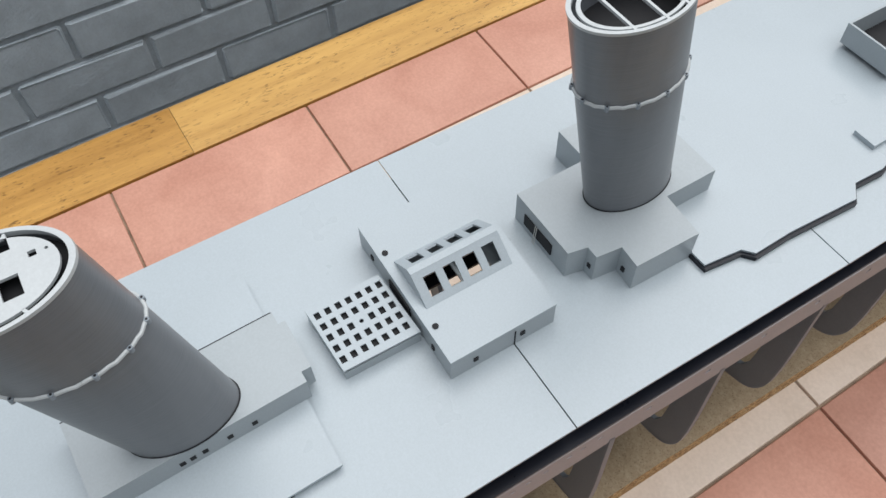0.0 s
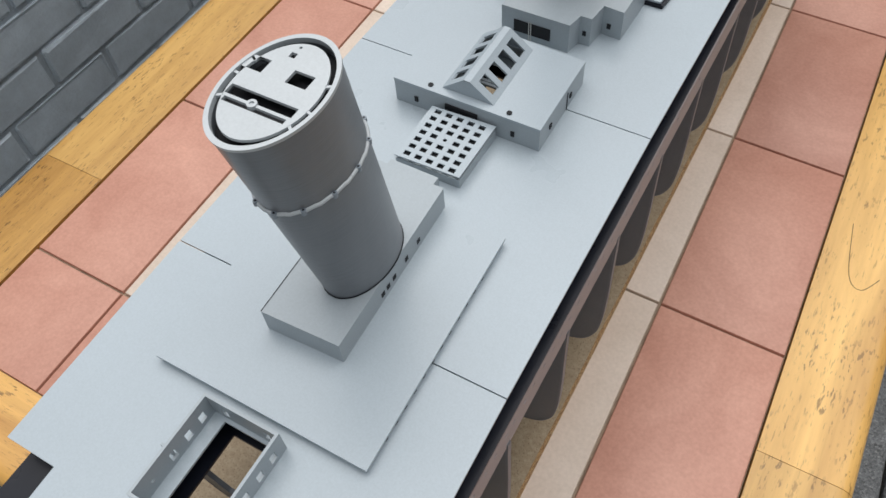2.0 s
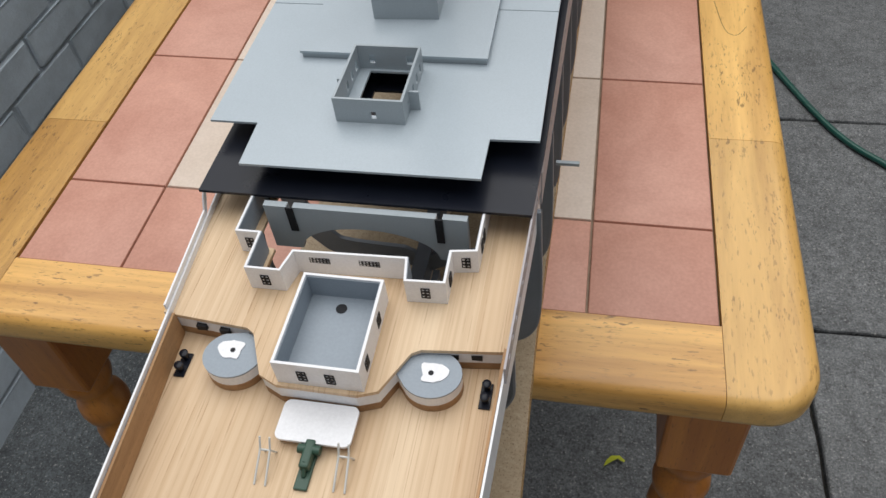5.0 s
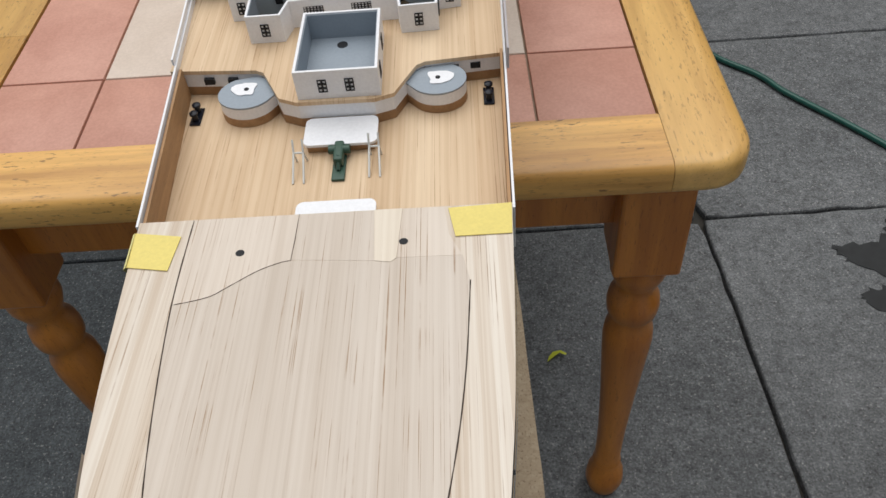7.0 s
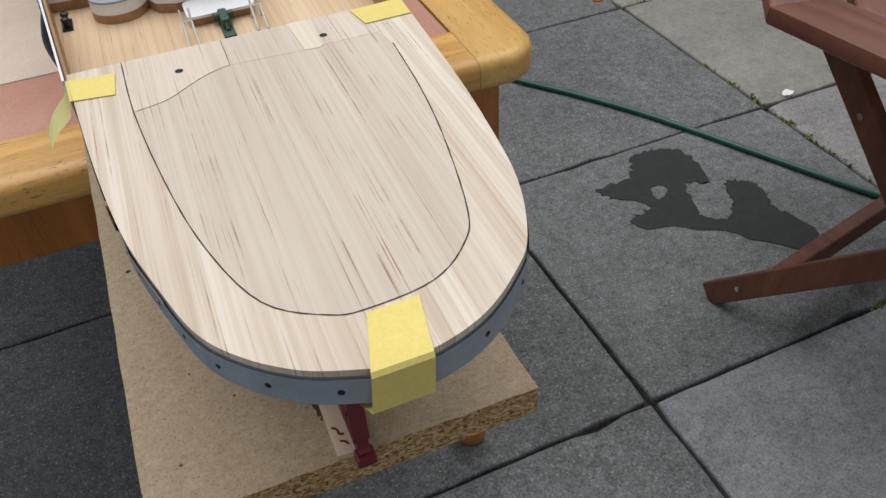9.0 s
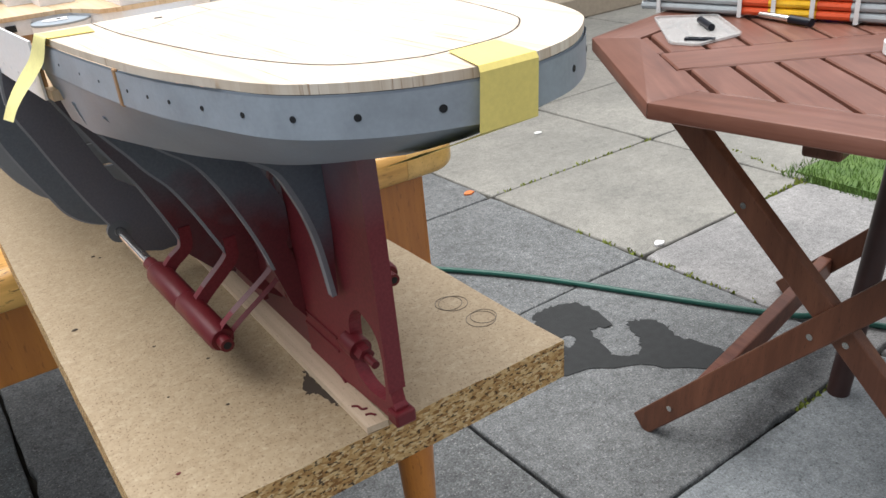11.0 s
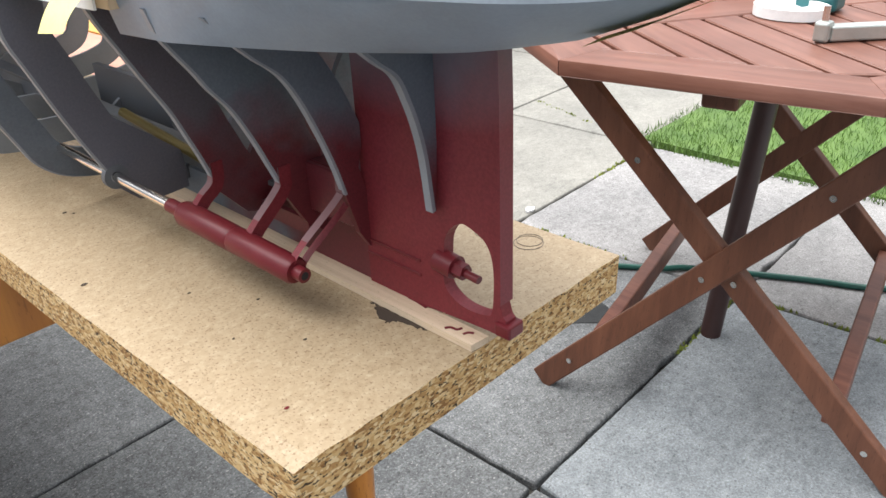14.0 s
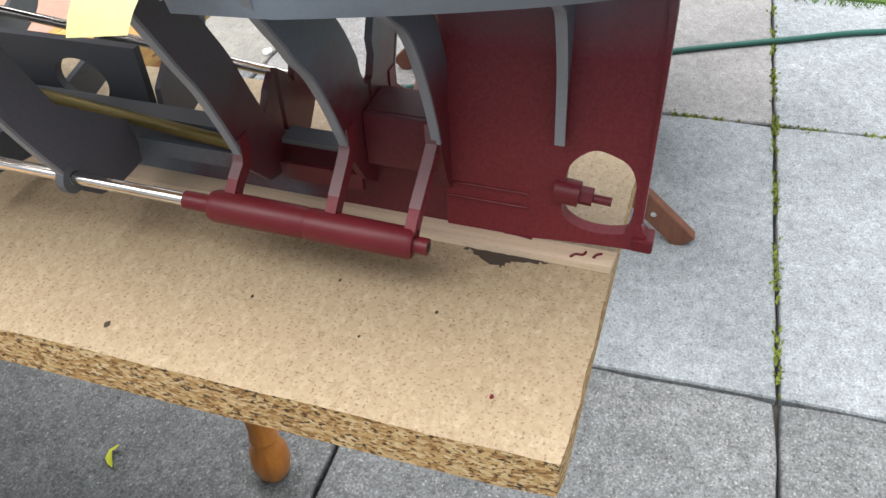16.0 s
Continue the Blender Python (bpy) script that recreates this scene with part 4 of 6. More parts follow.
part("inlay", sheer(prism([[(-0.0079, 0.1492), (-0.0083, 0.1182), (0.0298, 0.1150), (0.0284, 0.1492)]], 0.96325, 0.9633)), M_BALSA, stern)
part("inlay", sheer(prism([[(0.0421, 0.1492), (0.0402, 0.1162), (0.0698, 0.1158), (0.0640, 0.1300), (0.0620, 0.1492)]], 0.96325, 0.9633)), M_BALSA, stern)
part("filler_patch", sheer(prism([[(0.0285, 0.1493), (0.0300, 0.1148), (0.0375, 0.1135), (0.0400, 0.1160), (0.0420, 0.1493)]], 0.96335, 0.9636)), M_BALSA_PALE, stern, "paler let-in strip of balsa")
# dark discs laid on the panel paint the shade of drilled holes
for x, y in ((-0.033, 0.1245), (0.043, 0.1265)):
    part("hole", sheer(prism([oval(x, y, 0.0021, 0.0021, 16)], 0.9630, 0.9635)), M_DARK, stern)
tp = thing("tape_strip", "short strip of yellow masking tape on the stern deck", "tape", "tape strips")
part("strip", sheer(prism([[(-0.0866, 0.1415), (-0.0634, 0.1375), (-0.0650, 0.1150), (-0.0852, 0.1185)]], 0.9635, 0.9639)), M_TAPE, tp)
tp2 = thing("tape_strip", "short strip of yellow masking tape on the stern deck", "tape", "tape strips")
part("strip", sheer(prism([[(0.064, 0.1475), (0.0943, 0.149), (0.0931, 0.128), (0.067, 0.1278)]], 0.9635, 0.9639)), M_TAPE, tp2)
tp3 = thing("tape_strip", "yellow masking tape folded over the stern edge", "tape", "tape strips")


def draped(cols, th=0.0004):
    """A strip laid along rows of points, left and right."""
    bm = bmesh.new()
    rows = [(bm.verts.new(a), bm.verts.new(b)) for a, b in cols]
    for p, q in zip(rows, rows[1:]):
        bm.faces.new((p[0], p[1], q[1], q[0]))
    return bm


part("strip", sheer(draped([((0.0008, -0.079, 0.9637), (0.0195, -0.0787, 0.9637)), ((-0.0062, -0.1044, 0.9640), (0.0148, -0.1044, 0.9640)), ((-0.0065, -0.1056, 0.9622), (0.0148, -0.1056, 0.9622)), ((-0.0080, -0.1056, 0.9442), (0.0138, -0.1056, 0.9442)), ((-0.0145, -0.080, 0.9325), (0.005, -0.0785, 0.9325)), ((-0.0180, -0.062, 0.9255), (-0.002, -0.060, 0.9255))])), M_TAPE, tp3)
tp4 = thing("tape_strip", "yellow masking tape hanging loose down the hull side", "tape", "tape strips")
FALL = [((-0.0852, 0.1185, 0.9656), (-0.0866, 0.1415, 0.9645)), ((-0.0866, 0.1185, 0.9640), (-0.0880, 0.1415, 0.9632)), ((-0.0890, 0.125, 0.9540), (-0.0915, 0.149, 0.9530)), ((-0.0935, 0.133, 0.9460), (-0.0965, 0.157, 0.9450)), ((-0.0990, 0.140, 0.9385), (-0.1020, 0.164, 0.9365)), ((-0.1040, 0.144, 0.9315), (-0.1065, 0.167, 0.9290)), ((-0.1075, 0.146, 0.9250), (-0.1098, 0.168, 0.9225))]
part("strip", draped(list(zip(smooth_line([a for a, b in FALL], 6), smooth_line([b for a, b in FALL], 6)))), plain("pale_tape", (0.72, 0.66, 0.28), 0.7), tp4, "", True)

# quarterdeck
quarter = thing("quarterdeck", "pine-planked lower deck of the model ship", "deck panel")
QD = [(-0.0878, 0.1395), (0.0935, 0.1395), (0.097, 0.290), (-0.0985, 0.290)]
part("panel", prism([QD], 0.932, 0.9372), M_PINE, quarter)
part("wood_edging", prism([[(-0.0884, 0.151), (-0.0868, 0.151), (-0.0966, 0.285), (-0.0982, 0.285)]], 0.9374, 0.9575), M_EDGEWOOD, quarter, "brown bulwark lining")
part("wood_edging", prism([[(0.0928, 0.151), (0.0944, 0.151), (0.0974, 0.285), (0.0958, 0.285)]], 0.9374, 0.9575), M_EDGEWOOD, quarter, "brown bulwark lining")
# upper after deck with its knuckled front
UP = [(-0.1045, 0.286), (-0.051, 0.2815), (-0.046, 0.2785), (-0.0335, 0.2525), (-0.0225, 0.2475), (0.0225, 0.247), (0.0335, 0.251), (0.046, 0.2765), (0.051, 0.2795), (0.0985, 0.284), (0.0995, 0.40), (-0.108, 0.40)]
upper = thing("after_deck", "pine-planked after deck with a white knuckled front on a brown base", "deck panel")
HOLE = [(-0.054, 0.316), (-0.036, 0.316), (-0.032, 0.331), (0.034, 0.331), (0.038, 0.316), (0.055, 0.316), (0.057, 0.341), (0.069, 0.343), (0.069, 0.392), (-0.067, 0.392), (-0.067, 0.343), (-0.054, 0.341)]
IN = [(x * 0.985, y + 0.0006) for x, y in UP]
part("panel", prism([UP, HOLE], 0.9530, 0.9556), M_PINE, upper)
part("front_wall", prism([IN[:10] + [(0.097, 0.289), (0.049, 0.2845), (0.042, 0.280), (0.031, 0.2555), (-0.031, 0.2565), (-0.043, 0.2825), (-0.05, 0.2865), (-0.102, 0.290)]], 0.9436, 0.9529), M_WHITE, upper, "white painted front")
part("base", prism([IN[:10] + [(0.097, 0.289), (0.049, 0.2845), (0.042, 0.280), (0.031, 0.2555), (-0.031, 0.2565), (-0.043, 0.2825), (-0.05, 0.2865), (-0.102, 0.290)]], 0.9374, 0.9435), M_EDGEWOOD, upper, "bare brown wood base")
for x in (-0.0815, -0.0665, 0.068, 0.081):
    yy = 0.2865 - (0.1045 - abs(x)) * 0.085
    part("window", box(x - 0.003, x + 0.003, yy - 0.0022, yy + 0.001, 0.9466, 0.9505), M_DARK, upper)
for cx, sx in ((-0.0555, -1), (0.0585, 1)):
    if sx < 0:
        shape = [(cx + 0.0168 * math.cos(a), 0.2655 + 0.0150 * math.sin(a)) for a in [math.radians(d) for d in range(120, 331, 10)]] + [(-0.036, 0.2655), (-0.043, 0.2775), (-0.052, 0.281)]
    else:
        shape = [(cx - 0.0168 * math.cos(a), 0.268 + 0.0150 * math.sin(a)) for a in [math.radians(d) for d in range(120, 331, 10)]] + [(0.0385, 0.267), (0.044, 0.2765), (0.054, 0.280)]
    bb = thing("gun_platform", "round grey gun platform with a white disc on a brown base", "gun platform", "gun platforms")
    part("base", prism([shape], 0.9374, 0.9428), M_EDGEWOOD, bb, "bare brown wood base")
    part("side", prism([[(cx + (x - cx) * 0.985, 0.267 + (y - 0.267) * 0.985) for x, y in shape]], 0.94285, 0.9503), M_WHITE, bb, "white painted side")
    part("top", prism([shape], 0.95035, 0.9515), M_PALEGREY, bb, "pale grey top")
    rng = random.Random(3 if sx > 0 else 8)
    blob = [(cx + sx * 0.001 + (0.0068 + 0.0018 * math.sin(3 * a + sx) + 0.001 * rng.random()) * math.cos(a), 0.2685 + (0.0068 + 0.0015 * math.cos(2 * a) + 0.001 * rng.random()) * math.sin(a)) for a in [2 * math.pi * i / 22 for i in range(22)]]
    part("disc", prism([blob], 0.9516, 0.9521), M_WHITE, bb, "white glue-smeared disc")
    part("socket", prism([oval(cx, 0.268, 0.0015, 0.0015, 12)], 0.9521, 0.9524), M_DARK, bb)


def walled(name, label, outline, z0, z1, th, material, floor=None, lining=None):
    """A low open-topped house: walls of thickness th along an outline."""
    ob = thing(name, label, "deckhouse")
    n = len(outline)

    def inset(th):
        out = []
        for i in range(n):
            p, a, b = Vector(outline[i]), Vector(outline[i - 1]), Vector(outline[(i + 1) % n])
            d0, d1 = (p - a).normalized(), (b - p).normalized()
            n0, n1 = Vector((-d0.y, d0.x)), Vector((-d1.y, d1.x))
            m = (n0 + n1).normalized()
            out.append(tuple(p + m * th / max(0.4, m.dot(n0))))
        return out

    inner = inset(th)
    if lining:
        part("lining", prism([inset(th + 0.00005), inset(th + 0.0004)], z0 + 0.0001, z1 - 0.0006), lining, ob, "blue-grey inner lining")
    part("wall", prism([outline, inner], z0, z1), material, ob)
    if floor:
        part("floor", prism([inner], z0, z0 + 0.0015), floor, ob)
    return ob, inner


def lattice(parent, x, y, z, w, h, axis, nx=2, nz=3):
    """A small black leaded window on a wall face."""
    t = 0.0004
    if axis == "y":
        loops = [rect(x - w / 2, x + w / 2, z - h / 2, z + h / 2)]
        for i in range(nx):
            for j in range(nz):
                cw, ch = w / nx, h / nz
                loops.append(rect(x - w / 2 + cw * (i + 0.22), x - w / 2 + cw * (i + 0.78), z - h / 2 + ch * (j + 0.22), z - h / 2 + ch * (j + 0.78)))
        bm = prism(loops, y - t, y + t, "y")
    else:
        loops = [rect(y - w / 2, y + w / 2, z - h / 2, z + h / 2)]
        for i in range(nx):
            for j in range(nz):
                cw, ch = w / nx, h / nz
                loops.append(rect(y - w / 2 + cw * (i + 0.22), y - w / 2 + cw * (i + 0.78), z - h / 2 + ch * (j + 0.22), z - h / 2 + ch * (j + 0.78)))
        bm = prism(loops, x - t, x + t, "x")
    return part("window", bm, M_DARK, parent, "black leaded window")


wb, _ = walled("after_deckhouse", "white-walled open deckhouse with a grey floor and a round hole", [(-0.0215, 0.2495), (0.0265, 0.2495), (0.0255, 0.3105), (-0.0215, 0.3105)], 0.9557, 0.9745, 0.0016, M_WHITE)
part("lining", prism([[(-0.0198, 0.2512), (0.0248, 0.2512), (0.0238, 0.3088), (-0.0198, 0.3088)], [(-0.0193, 0.2517), (0.0243, 0.2517), (0.0233, 0.3083), (-0.0193, 0.3083)]], 0.9572, 0.9735), M_PALEGREY, wb, "blue-grey inner lining")
part("floor", box(-0.0199, 0.0249, 0.2511, 0.3089, 0.9557, 0.9572), M_PALEGREY, wb, "blue-grey floor")
part("hole", prism([oval(0.0005, 0.3000, 0.0033, 0.0033, 18)], 0.9572, 0.9576), M_DARK, wb)
for x in (-0.006, 0.0095):
    lattice(wb, x, 0.2494, 0.9645, 0.0052, 0.0085, "y", 2, 3)
for y in (0.262, 0.290):
    lattice(wb, 0.0265 - (y - 0.25) * 0.016, y, 0.9645, 0.006, 0.0085, "x", 2, 3)
WL = [(-0.0735, 0.337), (-0.0585, 0.337), (-0.0580, 0.310), (-0.036, 0.310), (-0.0325, 0.325), (0.034, 0.327), (0.0365, 0.311), (0.060, 0.312), (0.0595, 0.335), (0.074, 0.337), (0.074, 0.395), (-0.0735, 0.395)]
ad, _ = walled("deckhouse_wall", "white low stepped deckhouse wall with leaded windows", WL, 0.9557, 0.9745, 0.0014, M_WHITE, None, M_PALEGREY)
for x in (-0.018, 0.012):
    lattice(ad, x, 0.3255 + (x + 0.0325) * 0.03 - 0.0003, 0.9675, 0.0125, 0.0045, "y", 6, 3)
for x, y in ((-0.047, 0.3099), (0.048, 0.3114), (-0.066, 0.3369), (0.067, 0.336)):
    lattice(ad, x, y, 0.9645, 0.0052, 0.0085, "y", 2, 3)
for x, y in ((0.0602, 0.323), (0.0742, 0.350), (0.0742, 0.358)):
    lattice(ad, x, y, 0.9645, 0.005, 0.0085, "x", 2, 3)
# transverse beam under the black deck
beam = [(-0.064, 0.9735), (-0.049, 0.9735), (-0.049, 0.9640), (-0.045, 0.9640), (-0.045, 0.9735), (0.045, 0.9735), (0.045, 0.9640), (0.049, 0.9640), (0.049, 0.9735), (0.064, 0.9735), (0.064, 0.936), (0.05, 0.936)] + [(0.045 * math.cos(a), 0.9365 + 0.022 * math.sin(a)) for a in [math.pi * i / 16 for i in range(17)]] + [(-0.05, 0.936), (-0.064, 0.936)]
part("deck_beam", prism([beam], 0.3600, 0.3645, "y"), M_HOUSE, hull, "pale grey notched deck beam")
# black boxes paint the shade in the beam's notches
part("slot", box(-0.0494, -0.0446, 0.3590, 0.3599, 0.9530, 0.9735), M_DARK, hull)
part("slot", box(0.0446, 0.0494, 0.3590, 0.3599, 0.9530, 0.9735), M_DARK, hull)

# fittings on the quarterdeck
def soft_rect(x0, x1, y0, y1, r, n=5):
    out = []
    for cx, cy, a in ((x1 - r, y0 + r, -90), (x1 - r, y1 - r, 0), (x0 + r, y1 - r, 90), (x0 + r, y0 + r, 180)):
        out += [(cx + r * math.cos(radians(a + 90 * i / n)), cy + r * math.sin(radians(a + 90 * i / n))) for i in range(n + 1)]
    return out


hatch = single("hatch_cover", prism([soft_rect(-0.0185, 0.0235, 0.2225, 0.2465, 0.004)], 0.9425, 0.9442), M_WHITE, "white rounded hatch plate on a brown block", "hatch cover", "hatch covers")
part("block", box(-0.0165, 0.0215, 0.2245, 0.2455, 0.9373, 0.9424), M_EDGEWOOD, hatch, "brown wood block")
hatch2 = single("hatch_cover", prism([soft_rect(-0.0165, 0.0255, 0.152, 0.1775, 0.004)], 0.9425, 0.9442), M_WHITE, "white hatch plate half under the stern deck", "hatch cover", "hatch covers")
part("block", box(-0.0145, 0.0235, 0.153, 0.1755, 0.9373, 0.9424), M_EDGEWOOD, hatch2, "brown wood block")
reel = thing("winch", "small dark green deck winch", "winch")
part("base", box(-0.0012, 0.0062, 0.199, 0.2195, 0.9373, 0.9392, 0.0006, 2), M_GREEN, reel)
part("drum", tube([(-0.0035, 0.2195, 0.9428), (0.0085, 0.2195, 0.9428)], 0.0026, 12), M_GREEN, reel, "", True)
part("housing", box(-0.0002, 0.0052, 0.2085, 0.2245, 0.9392, 0.9455, 0.0012, 2), M_GREEN, reel)
part("lever", tube([(0.0025, 0.212, 0.945), (0.0025, 0.206, 0.9395)], 0.0012, 8), M_GREEN, reel)
for cx, cy in ((-0.0195, 0.2085), (0.0225, 0.2105)):
    tr = thing("deck_davit", "clear plastic deck davit frame", "davit", "deck davits")
    for dx in (-0.003, 0.003):
        part("leg", tube([(cx + dx, cy - 0.0095, 0.9374), (cx + dx * 0.9, cy + 0.006, 0.9462)], 0.0006, 6), M_CLEAR, tr)
        part("leg", tube([(cx + dx, cy + 0.0095, 0.9374), (cx + dx * 0.9, cy + 0.006, 0.9462)], 0.0006, 6), M_CLEAR, tr)
        part("post", tube([(cx + dx * 0.9, cy + 0.006, 0.946), (cx + dx * 0.9, cy + 0.010, 0.9525)], 0.0006, 6), M_CLEAR, tr)
    part("crossbar", tube([(cx - 0.0032, cy + 0.006, 0.9462), (cx + 0.0032, cy + 0.006, 0.9462)], 0.0006, 6), M_CLEAR, tr)
for bx, by in ((-0.0885, 0.2635), (0.088, 0.2665)):
    bt = thing("bollard", "small black double mooring bollard", "bollard", "bollards")
    part("base", box(bx - 0.0032, bx + 0.0032, by - 0.0085, by + 0.0075, 0.9373, 0.9384, 0.0003), M_BLACK, bt)
    for dy in (-0.004, 0.004):
        pb = part("post", lathe([(0.0019, 0.9383), (0.0017, 0.942), (0.0026, 0.9425), (0.0026, 0.9438), (0.0015, 0.9445)], bx, by + dy, 12), M_BLACK, bt, "", True)

# bulwarks and side plating


def side_plate(sx, y0, y1, z0, z1, holes, x0, x1, material, label):
    """A thin side plate with square scuttles; x runs from x0 at y0 to x1 at y1."""
    bm = prism([rect(y0, y1, z0, z1)] + [rect(y - w / 2, y + w / 2, z - h / 2, z + h / 2) for y, z, w, h in holes], -0.0006, 0.0006, "x")
    for v in bm.verts:
        v.co.x += x0 + (x1 - x0) * (v.co.y - y0) / (y1 - y0)
    return part("side_plate", bm, material, hull, label)


side_plate(1, 0.15, 0.41, 0.931, 0.9595, [], 0.0955, 0.1012, M_WHITE, "white bulwark strip")
side_plate(1, 0.262, 0.405, 0.9597, 0.9735, [(0.275 + 0.0125 * i, 0.9668, 0.0048, 0.0042) for i in range(10)], 0.0995, 0.1022, M_STRIP, "pinkish grey plate with square scuttles")
side_plate(-1, 0.15, 0.395, 0.931, 0.9602, [(0.162 + 0.017 * i, 0.9385, 0.0016, 0.0016) for i in range(12)], -0.0895, -0.1075, M_WHITE, "white bulwark strip")
side_plate(-1, 0.285, 0.36, 0.9603, 0.9645, [], -0.1005, -0.106, M_WHITE, "white bulwark rail")
rng = random.Random(5)
side_plate(1, 0.405, 1.36, 0.9465, 0.9738, [(0.425 + 0.0118 * i + rng.uniform(-0.002, 0.002), 0.9655, 0.0034, 0.0024) for i in range(30)] + [(0.80 + 0.043 * i, 0.964, 0.004, 0.003) for i in range(9)], 0.1028, 0.1040, M_STRIP, "pinkish grey plate with small scuttles")
side_plate(-1, 0.405, 1.36, 0.9465, 0.9738, [(0.425 + 0.0118 * i, 0.9655, 0.0034, 0.0024) for i in range(30)], -0.1075, -0.1075, M_STRIP, "pinkish grey plate with small scuttles")
part("bow_rail", prism([smooth_line([(0.360, 0.9575), (0.372, 0.9742), (0.395, 0.9742)], 3) + [(0.395, 0.9725), (0.374, 0.9725), (0.364, 0.9575)]], -0.1085, -0.1075, "x"), M_WHITE, hull)
part("stray_strip", box(0.104, 0.122, 0.505, 0.5085, 0.8865, 0.8895, 0.0003), M_HOUSE, hull, "pale plastic strip poking out between frames")

# black deck sheet and the loose pale deck plates over it
sheet = single("deck_sheet", prism([[(-0.1085, 0.3665), (0.1015, 0.3665), (0.1035, 0.42), (0.1035, 1.36), (-0.1085, 1.36)], [(-0.020, 0.430), (0.006, 0.430), (0.006, 0.474), (-0.020, 0.474)], [(-0.022, 0.722), (0.006, 0.722), (0.006, 0.773), (-0.022, 0.773)]], 0.9740, 0.9760), M_BLACK, "glossy black plastic sheet laid over the hull frames", "deck sheet")
DZ = 0.9918


def deck_plate(outline, holes, label):
    ob = single("deck_plate", prism([outline] + holes, DZ - 0.0016, DZ), M_DECK, label, "deck panel", "pale deck plates")
    xs, ys = [p[0] for p in outline], [p[1] for p in outline]
    for x in (min(xs) + 0.05, max(xs) - 0.05):
        part("spacer", box(x - 0.004, x + 0.004, min(ys) + 0.05, max(ys) - 0.012, 0.9761, DZ - 0.0017), M_DECK, ob)
    return ob


BOXH = [(-0.0205, 0.4285), (0.0075, 0.4285), (0.0075, 0.4745), (-0.0205, 0.4745)]
deck_plate([(-0.1145, 0.415), (-0.0815, 0.415), (-0.0805, 0.3765), (0.0705, 0.3775), (0.0705, 0.4125), (0.1010, 0.4135), (0.0995, 0.5518), (-0.1155, 0.5518)], [BOXH], "pale grey plastic deck plate with a stepped end")
deck_plate([(-0.1155, 0.5526), (0.0995, 0.5526), (0.0995, 0.7492), (-0.1145, 0.7492)], [rect(-0.022, 0.003, 0.7195, 0.7470)], "pale grey plastic deck plate with thin seams")
deck_plate([(-0.1145, 0.7500), (0.0995, 0.7500), (0.1015, 0.9425), (-0.111, 0.9425)], [rect(-0.022, 0.003, 0.7520, 0.7670)], "pale grey plastic deck plate with thin seams")
deck_plate([(-0.111, 0.9433), (0.1015, 0.9433), (0.1005, 1.36), (-0.109, 1.36)], [], "pale grey plastic deck plate beneath the fore decks")

# open box house on the after plate
ob_box = thing("open_deckhouse", "pale grey open-topped deckhouse with square windows", "deckhouse")
BX0, BX1, BY0, BY1, BZ0, BZ1 = -0.0297, 0.0158, 0.4208, 0.4782, DZ + 0.0001, 1.0103
t = 0.0016
part("wall", prism([rect(BX0, BX1, BZ0, BZ1), rect(-0.006, -0.0025, 0.9955, 1.001)], BY0, BY0 + t, "y"), M_HOUSE, ob_box)
part("wall", prism([rect(BX0, BX1, BZ0, BZ1), rect(-0.021, -0.017, 0.9965, 1.0035), rect(0.005, 0.009, 0.9965, 1.0035)], BY1 - t, BY1, "y"), M_HOUSE, ob_box)
wins = [rect(y - 0.0022, y + 0.0022, 0.9955, 1.0025) for y in (0.4475, 0.459, 0.4695)]
for x in (BX0, BX1 - t):
    part("wall", prism([rect(BY0 + t, BY1 - t, BZ0, BZ1)] + wins + [oval(0.4325, 1.0, 0.0012, 0.0012, 10)], x, x + t, "x"), M_HOUSE, ob_box)
part("lug", prism([[(BX1, 0.436), (BX1 + 0.0065, 0.436), (BX1 + 0.0065, 0.4375), (BX1, 0.4375)]], DZ + 0.0001, 1.0062), M_HOUSE, ob_box)
part("lug", prism([[(BX0 - 0.005, 0.4475), (BX0, 0.4475), (BX0, 0.449), (BX0 - 0.005, 0.449)]], 0.9955, 1.0045), M_HOUSE, ob_box)

# raised plate and the after funnel's casing
RD = [(-0.0735, 0.4855), (0.0585, 0.4855), (0.0555, 0.6375), (-0.0735, 0.6395)]
raised = thing("raised_deck", "pale grey raised deck plate on a thin plinth", "deck panel")
part("plate", prism([RD], 0.9957, 0.9975), M_DECK, raised)
part("plinth", prism([[(x * 0.985 - 0.0002, 0.5615 + (y - 0.5615) * 0.985) for x, y in RD]], DZ + 0.0001, 0.9956), M_HOUSE, raised)
for i in range(12):
    y = 0.505 + i * 0.0095
    x = 0.0585 - (y - 0.4855) * 0.0197 - 0.0008
    part("scuttle", box(x - 0.001, x + 0.0003, y - 0.0012, y + 0.0012, 0.9928, 0.9948), M_DARK, raised)
FZ = 1.0150
CAS = [(-0.0300, 0.5268), (0.0172, 0.5288), (0.0142, 0.6410), (0.0077, 0.6410), (0.0077, 0.6465), (-0.0240, 0.6465), (-0.0240, 0.6425), (-0.0325, 0.6425)]
cas1 = thing("funnel_casing", "pale grey stepped casing under the after funnel", "deckhouse", "funnel casings")
part("body", prism([CAS], 0.9976, FZ), M_HOUSE, cas1)
for y in (0.5705, 0.576, 0.5825, 0.596, 0.6095):
    x = 0.0172 - (y - 0.5288) * 0.0267
    part("scuttle", box(x - 0.0006, x + 0.0003, y - 0.0015, y + 0.0015, 1.002, 1.0055), M_DARK, cas1)
